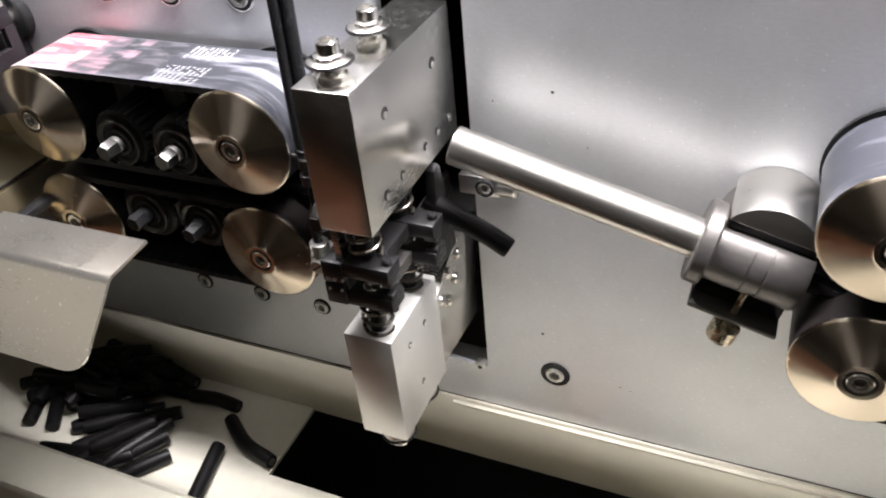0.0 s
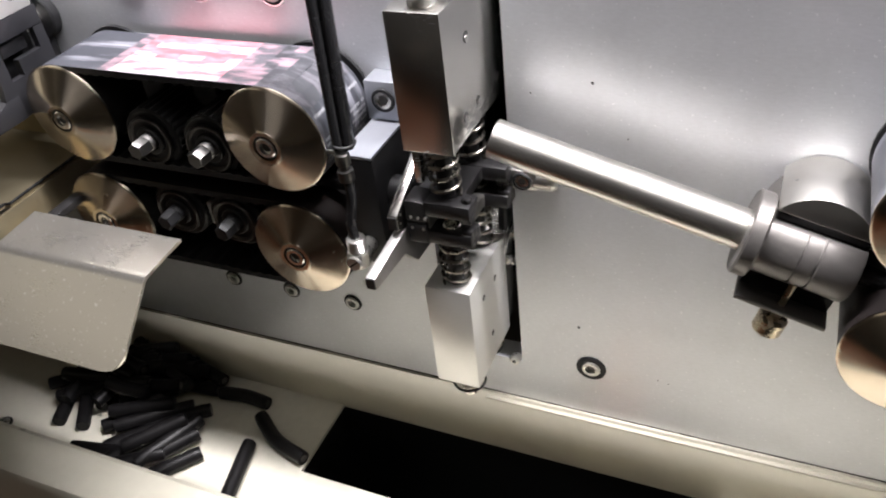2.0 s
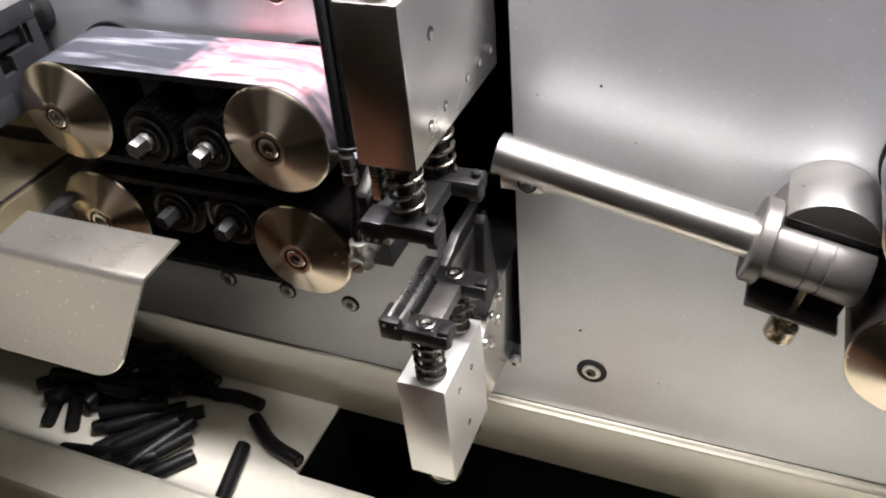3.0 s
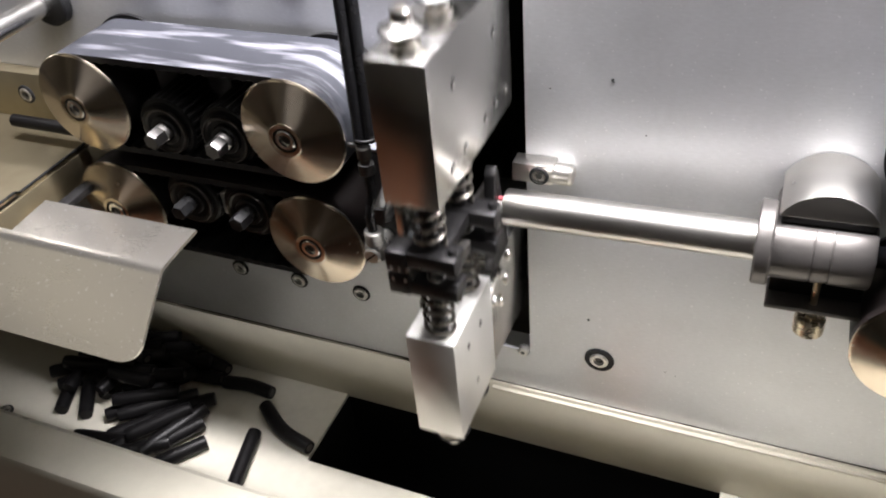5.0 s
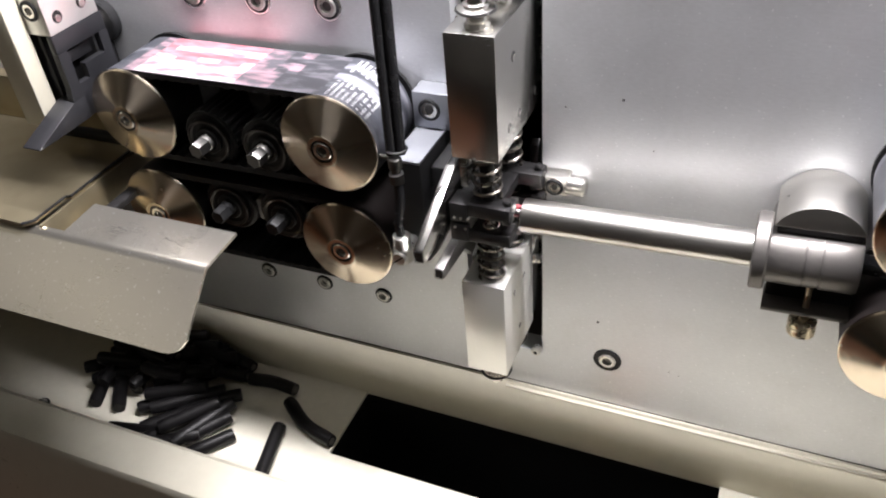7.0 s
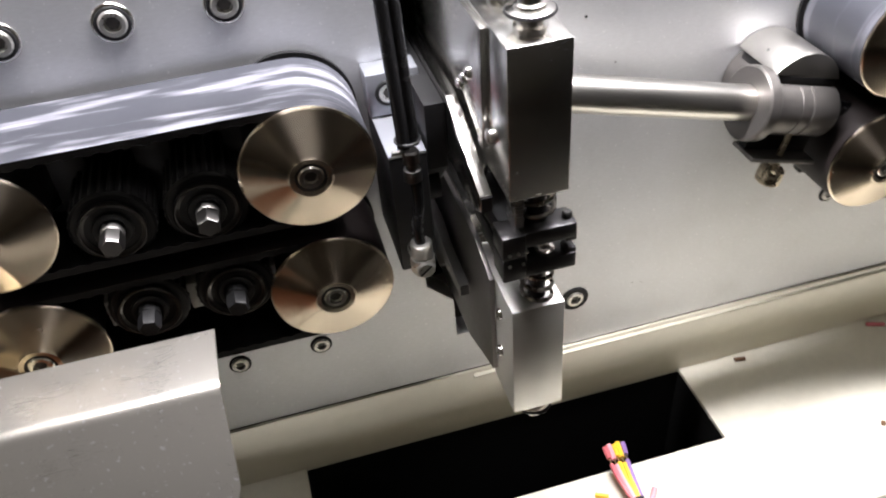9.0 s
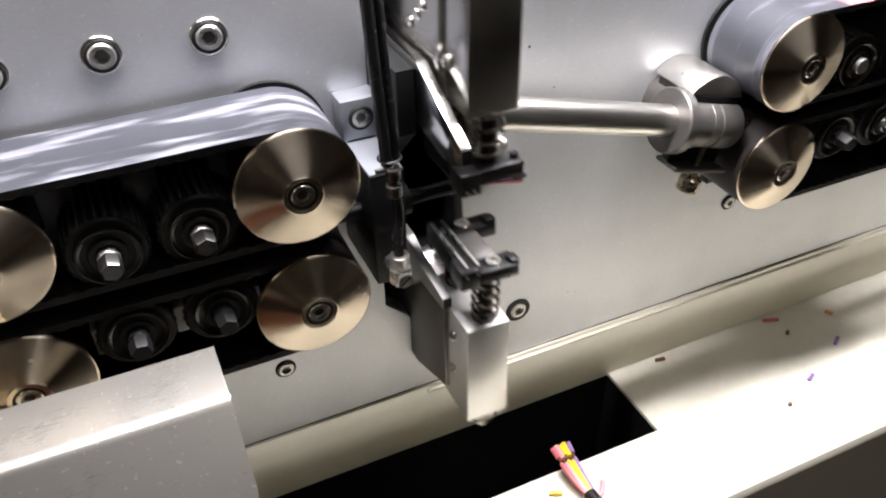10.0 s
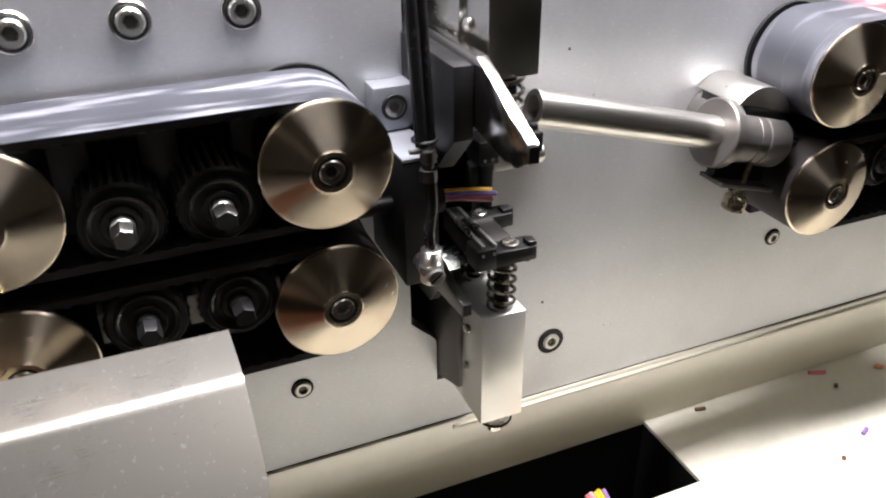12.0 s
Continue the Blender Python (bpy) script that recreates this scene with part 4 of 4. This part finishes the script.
# ---- bracket beside the left feeder ----
def left_bracket():
    b = thing("inlet_bracket", "dark anodised cable inlet bracket with a window and a sloping foot", "bracket", (0, 0, 0))
    x0, x1 = -20.98, -20.7
    part("plate", join(box(x0, x1, -4.1, -1.4, 16.7, 17.42, 0.03), box(x0, x1, -4.1, -3.6, 15.3, 16.7), box(x0, x1, -1.86, -1.4, 15.9, 16.7), box(x0, x1, -3.0, -1.4, 13.9, 15.9),
                       extrude_yz([(-4.1, 15.3), (-3.0, 15.3), (-3.0, 13.9), (-4.2, 13.9), (-4.2, 14.8)], x0, x1)), DARKGREY, b)
    part("window_block", box(-21.5, -21.05, -3.3, -2.1, 16.0, 16.5, 0.08), DARKGREY, b)
    part("foot", extrude_yz([(-4.15, 14.78), (-6.45, 13.92), (-6.45, 13.86), (-3.6, 13.86), (-3.6, 14.78)], -21.6, x1 + 0.004, 0.02), DARKGREY, b)
    part("carriage", box(-22.6, -21.5, -3.9, -1.5, 13.9, 17.4, 0.04), BLACK, b)
    part("back_rail", box(-24.0, -22.0, -1.5, -0.02, 13.9, 17.4, 0.05), BLACK, b)
    return b

bracket = left_bracket()

def inlet_block():
    b = thing("inlet_block", "bright machined cable inlet block with socket screws", "block", (0, 0, 0))
    part("body", box(-23.6, -20.7, -4.08, -1.5, 17.43, 22, 0.05), ALU, b)
    for y, z in ((-3.5, 18.0), (-2.2, 18.1), (-3.3, 19.3), (-2.3, 19.6)):
        part("screw_hole", turned([(0, -0.005), (0.24, -0.005), (0.24, 0.01), (0, 0.008)], 18, "x", (-20.7, y, z)), DARK, b)
        part("grub_screw", turned([(0, 0), (0.15, 0), (0.14, 0.02), (0, 0.02)], 14, "x", (-20.69, y + 0.02, z - 0.07)), BRIGHT, b)
    for x, z in ((-21.3, 18.4), (-22.4, 18.6)):
        screw_parts(b, x, -4.08, z, 0.3, "y", 0.06, BRIGHT, DARK, 0.4)
    part("column", box(-22.9, -21.75, -4.9, -4.1, 13.9, 22, 0.06), STRIP, b, "cream painted column")
    return b

block = inlet_block()

for x, z, r in ((-0.05, 15.42, 0.055), (-0.5, 5.07, 0.06), (-2.05, 14.9, 0.03), (2.6, 3.1, 0.025), (3.0, 3.0, 0.02), (1.1, 13.6, 0.025), (-10.2, 6.3, 0.03)):
    k = thing("panel_speck", "small dark dirt speck on the steel panel", "dirt", (x, 0, z), group="panel specks")
    part("fleck", turned([(0, 0.0), (r, 0.002), (r * 0.8, 0.02), (0, 0.03)], 7, "y", (x, 0, z)), BLACK, k)

# Tan of a warm reflection put into the steel's colour, under some dirt.
TABLE = surf("dirty_table_steel_tan_sheen", (0.36, 0.31, 0.21), 0.33, 0.8, 0.1, 120, bump=0.02, rvar=0.08, dirt=0.3)

def infeed_table():
    t = thing("infeed_table", "steel infeed table plate with a folded steel apron", "infeed table", (-24, -4, 11))
    plan = [(-21.45, -0.02), (-21.45, -5.45), (-21.65, -5.55), (-21.65, -7.3), (-22.0, -7.65), (-60, -7.65), (-60, -0.02)]
    bm = bmesh.new()
    lo, hi = [bm.verts.new((x, y, 10.86)) for x, y in plan], [bm.verts.new((x, y, 11.06)) for x, y in plan]
    bm.faces.new(lo[::-1])
    bm.faces.new(hi)
    for k in range(len(plan)):
        j = (k + 1) % len(plan)
        bm.faces.new((lo[k], lo[j], hi[j], hi[k]))
    part("plate", bm, TABLE, t)
    part("edge_strip", sweep([(x, y, 11.02) for x, y in plan[:5]], 0.055, 8), RUBBER, t, "thin black edge strip")
    part("apron", extrude_yz([(-7.2, 10.726), (-7.3, 10.72), (-7.42, 10.69), (-7.54, 10.63), (-7.65, 10.52), (-7.75, 10.428), (-9.35, 8.95), (-9.9, 8.43), (-9.82, 8.35), (-9.27, 8.87), (-7.6, 10.41), (-7.3, 10.6)], -60, -20.31), SHEET, t, "folded steel apron")
    part("pocket_floor", box(-21.35, -18.9, -7.3, -4.1, 9.3, 9.45, 0.02), TABLE, t, "dirty tan-tinted recess floor")
    part("pocket_side", box(-21.5, -21.36, -7.3, -0.1, 9.3, 10.84, 0.02), TABLE, t)
    part("upstand", box(-60, -22.4, -0.7, -0.02, 11.07, 13.3, 0.04), TABLE, t, "dirty tan-tinted steel upstand at the table's back")
    screw_parts(t, -25.0, -0.7, 12.3, 0.32, "y", 0.12, SCREW, DARK, 0.42)
    screw_parts(t, -31.0, -0.7, 12.3, 0.32, "y", 0.12, SCREW, DARK, 0.42)
    part("leg", box(-46, -44, -6, -0.02, -3.28, 10.85, 0.05), STRIP, t)
    return t

infeed_table()

def tray_screw():
    t = thing("tray_screw", "small dull screw head in the tray floor", "screw", (-29, -6.6, -3.28), group="tray screws")
    screw_parts(t, -29, -6.6, -3.28, 0.3, "z", 0.12, SCREW, DARK, 0.4)

tray_screw()

def slot_screw():
    t = thing("slot_screw", "small bright cap screw at the slot's corner", "screw", (-3.1, 0, 2.8))
    part("head", turned([(0, -0.02), (0.2, -0.02), (0.22, 0.02), (0.22, 0.3), (0.16, 0.36), (0, 0.36)], 18, "y", (-3.12, 0, 2.78)), SCREW, t)
    part("dark_socket", hexagon(-3.12, -0.362, 2.78, 0.1, 0.01), BLACK, t)

slot_screw()

def slide_rod():
    r = thing("slide_rod", "polished steel slide rod through the panel", "rod", (-22, 0, 16.5))
    part("rod", rod((-22.2, 0.5, 16.4), (-22.2, -3.8, 16.4), 0.42, 24, 0.05), BRIGHT, r)
    part("collar", turned([(0.43, 0.01), (0.95, 0.01), (0.95, 0.35), (0.88, 0.42), (0.43, 0.42)], 30, "y", (-22.2, 0, 16.4)), BLACK, r)
    return r

slide_rod()

# ---- movement ----
IN, OUT = -3.6, -6.6
A, B, OPEN = 14.5, 13.82, 15.95
HEAD = [(0, OUT, B), (0.42, OUT, B), (0.5, OUT, 15.8), (0.57, -6.3, OPEN), (0.7, -4.2, OPEN), (0.8, IN, OPEN), (0.87, IN, 15.4), (0.97, IN, B - 0.1), (1.0, IN, 13.75), (1.25, IN, 13.75), (1.38, IN, A),
        (2.22, IN, A), (2.38, IN, OPEN), (2.65, IN, OPEN), (2.8, -4.8, OPEN), (2.95, OUT, OPEN), (3.5, OUT, OPEN), (3.65, OUT, B), (4.9, OUT, B), (5.0, OUT, 14.4), (5.1, OUT, OPEN), (5.25, OUT, OPEN), (5.4, -4.6, OPEN),
        (5.5, IN, OPEN), (5.58, IN, 15.2), (5.7, IN, 13.85), (6.08, IN, 13.85), (6.2, IN, 14.9), (6.32, IN, A), (7.08, IN, A), (7.2, IN, 15.8), (7.3, IN, OPEN), (7.62, IN, OPEN), (7.8, -5.2, OPEN), (7.95, OUT, OPEN), (8.4, OUT, OPEN),
        (8.55, OUT, B), (9.72, OUT, B), (9.8, OUT, 15.2), (9.9, -6.3, OPEN), (10.0, -5.0, OPEN), (10.12, IN, 15.0), (10.22, IN, B), (10.6, IN, B), (10.75, IN, A), (11.52, IN, A), (11.65, IN, 15.5), (11.75, IN, OPEN), (12, IN, OPEN)]
FING_U = [(0, -6.1, 13.8), (0.5, -6.1, 14.6), (0.62, -6.6, 15.4), (0.8, -6.5, 15.2), (1.0, -5.8, 13.5), (1.25, -5.8, 13.5), (1.4, -3.6, 12.6), (1.5, -3.6, 12.4), (2.05, -4.2, 12.3), (2.2, -6.6, 12.8), (2.4, -7.3, 15.5), (2.65, -7.3, 15.5), (2.85, -5.6, 15.4), (3.1, -6.1, 13.9),
          (5.0, -6.1, 13.8), (5.25, -5.8, 15.0), (5.45, -5.9, 15.2), (5.6, -6.0, 14.0), (5.75, -5.65, 13.4), (6.1, -5.6, 13.4), (6.3, -3.9, 12.0), (6.9, -3.8, 11.95), (7.0, -5.8, 12.1), (7.2, -6.6, 13.6), (7.35, -7.0, 15.5), (7.65, -7.0, 15.5), (7.8, -5.6, 15.4), (8.1, -6.1, 13.9),
          (9.7, -6.1, 13.85), (9.85, -5.9, 15.4), (10.0, -5.9, 15.6), (10.2, -5.6, 13.6), (10.5, -5.55, 13.3), (10.65, -5.0, 13.0), (10.8, -4.2, 12.5), (11.2, -4.2, 12.4), (11.4, -6.9, 12.5), (11.52, -7.25, 12.5), (11.7, -7.3, 15.0), (11.8, -7.35, 15.5), (12, -7.35, 15.5)]
FING_L = [(0, -3.0, 8.0), (0.5, -3.0, 8.0), (0.8, -4.8, 9.6), (1.0, -4.85, 10.4), (1.25, -4.85, 10.4), (1.4, -6.2, 9.7), (1.5, -6.25, 9.65), (1.7, -6.1, 11.0), (2.05, -5.95, 11.3), (2.25, -4.0, 9.5), (2.4, -3.6, 8.4), (3.0, -3.0, 8.0),
          (5.2, -3.0, 8.0), (5.5, -4.7, 9.4), (5.75, -4.7, 10.2), (6.1, -4.7, 10.2), (6.35, -5.9, 9.9), (6.85, -5.95, 10.3), (7.0, -4.4, 10.2), (7.25, -3.4, 8.4), (7.7, -3.4, 8.2), (8.1, -3.0, 8.0),
          (9.7, -3.0, 8.0), (10.0, -4.4, 9.0), (10.2, -4.3, 10.6), (10.5, -4.4, 10.9), (10.7, -6.2, 11.4), (11.2, -6.4, 11.5), (11.36, -5.0, 10.0), (11.48, -3.7, 8.8), (11.7, -3.4, 8.4), (12, -3.4, 8.3)]
TUBE = [(0, 15.4), (2.91, 15.4), (2.99, 12.8), (3.07, 4), (3.14, -1.2), (3.22, -1.9), (8.0, -1.9), (8.12, 3), (8.25, 13), (8.35, 15.2), (12, 15.2)]
# how far right the left cable's jacket ends, and how far left the right cable's
CAB_L = [(0, -6.6), (0.42, -6.6), (0.5, -5.6), (0.58, -3.6), (0.68, -3.1), (0.84, -3.1), (0.95, -6.0), (1.1, -7.9), (2.7, -7.9), (3.0, -12.0), (9.3, -12.0), (9.62, -11.8), (9.75, -9.5), (9.82, -7.4), (9.92, -5.0), (10.0, -3.6), (10.12, -3.2), (10.22, -3.0), (10.32, -6.5), (10.45, -10.5), (11.5, -10.5), (11.7, -6.4), (12, -6.2)]
CAB_R = [(0, 14.0), (3.2, 14.0), (3.6, 6.0), (4.0, -1.2), (4.8, -1.8), (5.2, -1.8), (5.35, -3.2), (5.5, -4.1), (5.62, -3.6), (5.75, -2.0), (6.9, -1.9), (7.1, -2.6), (7.25, -3.4), (7.65, -3.4), (7.9, 6.0), (8.05, 14.0), (12, 14.0)]
# the yellow insulation that is stripped off the right cable and drops into the tray
SCRAP = [(0, 14.0, -2.1, 11.87, 0), (6.85, 14.0, -2.1, 11.87, 0), (7.03, 4.0, -2.1, 11.8, 0), (7.13, -3.2, -2.1, 11.3, 20), (7.2, -2.3, -3.2, 9.9, 30), (7.25, 0.8, -3.5, 7.4, 50), (7.3, 4.4, -3.4, 3.4, 75), (7.37, 10.5, -3.4, -1.6, 40), (7.42, 15.0, -3.6, -3.0, 10), (7.6, 27.0, -4.2, -3.18, 0), (12, 27.0, -4.2, -3.18, 0)]
BRACKET = [(0, 0, 0), (3.1, 0, 0), (3.6, -7.0, 0), (5.15, -7.0, 0), (5.42, 0, 0), (12, 0, 0)]
SLUG = [(0, -2.0, -2.3, 11.45, 24), (0.4, -2.0, -2.3, 11.45, 25), (0.5, -0.3, -2.4, 4.0, 45), (0.6, 0.4, -2.5, -7.0, 80), (0.75, 0.6, -2.5, -13.0, 95), (12, 0.6, -2.5, -13.0, 95)]

BELT_RUN = [(0, -3.3), (0.1, -2.2), (0.2, 0.2), (0.3, 0.6), (0.5, 0.5), (0.6, -1.8), (0.7, -3.2), (0.9, -3.2), (1.0, -0.6), (1.25, -0.3), (1.45, 1.6), (2.6, 2.0), (2.9, 2.4), (3.0, 5.0), (3.1, 8.0), (3.2, 10.5),
            (3.4, 14.0), (4.7, 16.0), (5.1, 16.5), (5.2, 20.0), (5.3, 24.5), (5.4, LOOP - 1.5), (5.5, LOOP + 1.8), (5.62, LOOP + 2.0), (5.75, LOOP + 0.8), (5.9, LOOP), (7.7, LOOP), (9.1, LOOP + 12.0), (12, LOOP + 12.0)]

def belt_rows(s0):
    """Rows for a printed piece, close enough together to follow the pulleys."""
    rows = []
    for (ta, sa), (tb, sb) in zip(BELT_RUN, BELT_RUN[1:]):
        n = max(1, math.ceil(abs(sb - sa) / 0.8))
        rows += [(ta + (tb - ta) * k / n, sa + (sb - sa) * k / n) for k in range(n)]
    rows.append(BELT_RUN[-1])
    out = []
    for t, s in rows:
        x, z, a = on_belt(s0 + s)
        if not out or frame(t) > frame(out[-1][0]):
            out.append((t, pose(x * C, 0, z * C, 0, a, 0)))
    return out

def motions():
    """Keys every moving thing; places in centimetres."""
    walk(head_u, [(t, pose(0, y * C, u * C)) for t, y, u in HEAD])
    walk(head_l, [(t, pose(0, y * C, (19.0 - u) * C)) for t, y, u in HEAD])
    # a carrier follows its block until it meets the other one
    walk(carr_u, [(t, pose(0, 0, (max(CZ, u - 2.63) - u) * C)) for t, y, u in HEAD])
    walk(carr_l, [(t, pose(0, 0, (min(CZ, 19.0 - u + 4.6 + 2.75) - (19.0 - u)) * C)) for t, y, u in HEAD])
    walk(fing_u, [(t, pose(0, y * C, z * C)) for t, y, z in FING_U])
    walk(fing_l, [(t, pose(0, y * C, z * C)) for t, y, z in FING_L])
    walk(tube, [(t, pose(PIV[0] * C, PIV[1] * C, PIV[2] * C, 0, a, 0)) for t, a in TUBE])
    walk(cab_l, [(t, pose(x * C, -2.1 * C, CZ * C)) for t, x in CAB_L])
    walk(cab_r, [(t, pose(x * C, -2.1 * C, (CZ - 0.2) * C, 0, -1.5, 0)) for t, x in CAB_R])
    walk(falling_scrap, [(t, pose(x * C, y * C, z * C, 0, a, 20)) for t, x, y, z, a in SCRAP])
    for o, s0 in BELT_PIECES:
        walk(o, belt_rows(s0))
    walk(bracket, [(t, pose(x * C, 0, z * C)) for t, x, z in BRACKET])
    walk(block, [(t, pose(x * C, 0, z * C)) for t, x, z in BRACKET])
    walk(slug, [(t, pose(x * C, y * C, z * C, 0, a, 0)) for t, x, y, z, a in SLUG])

motions()
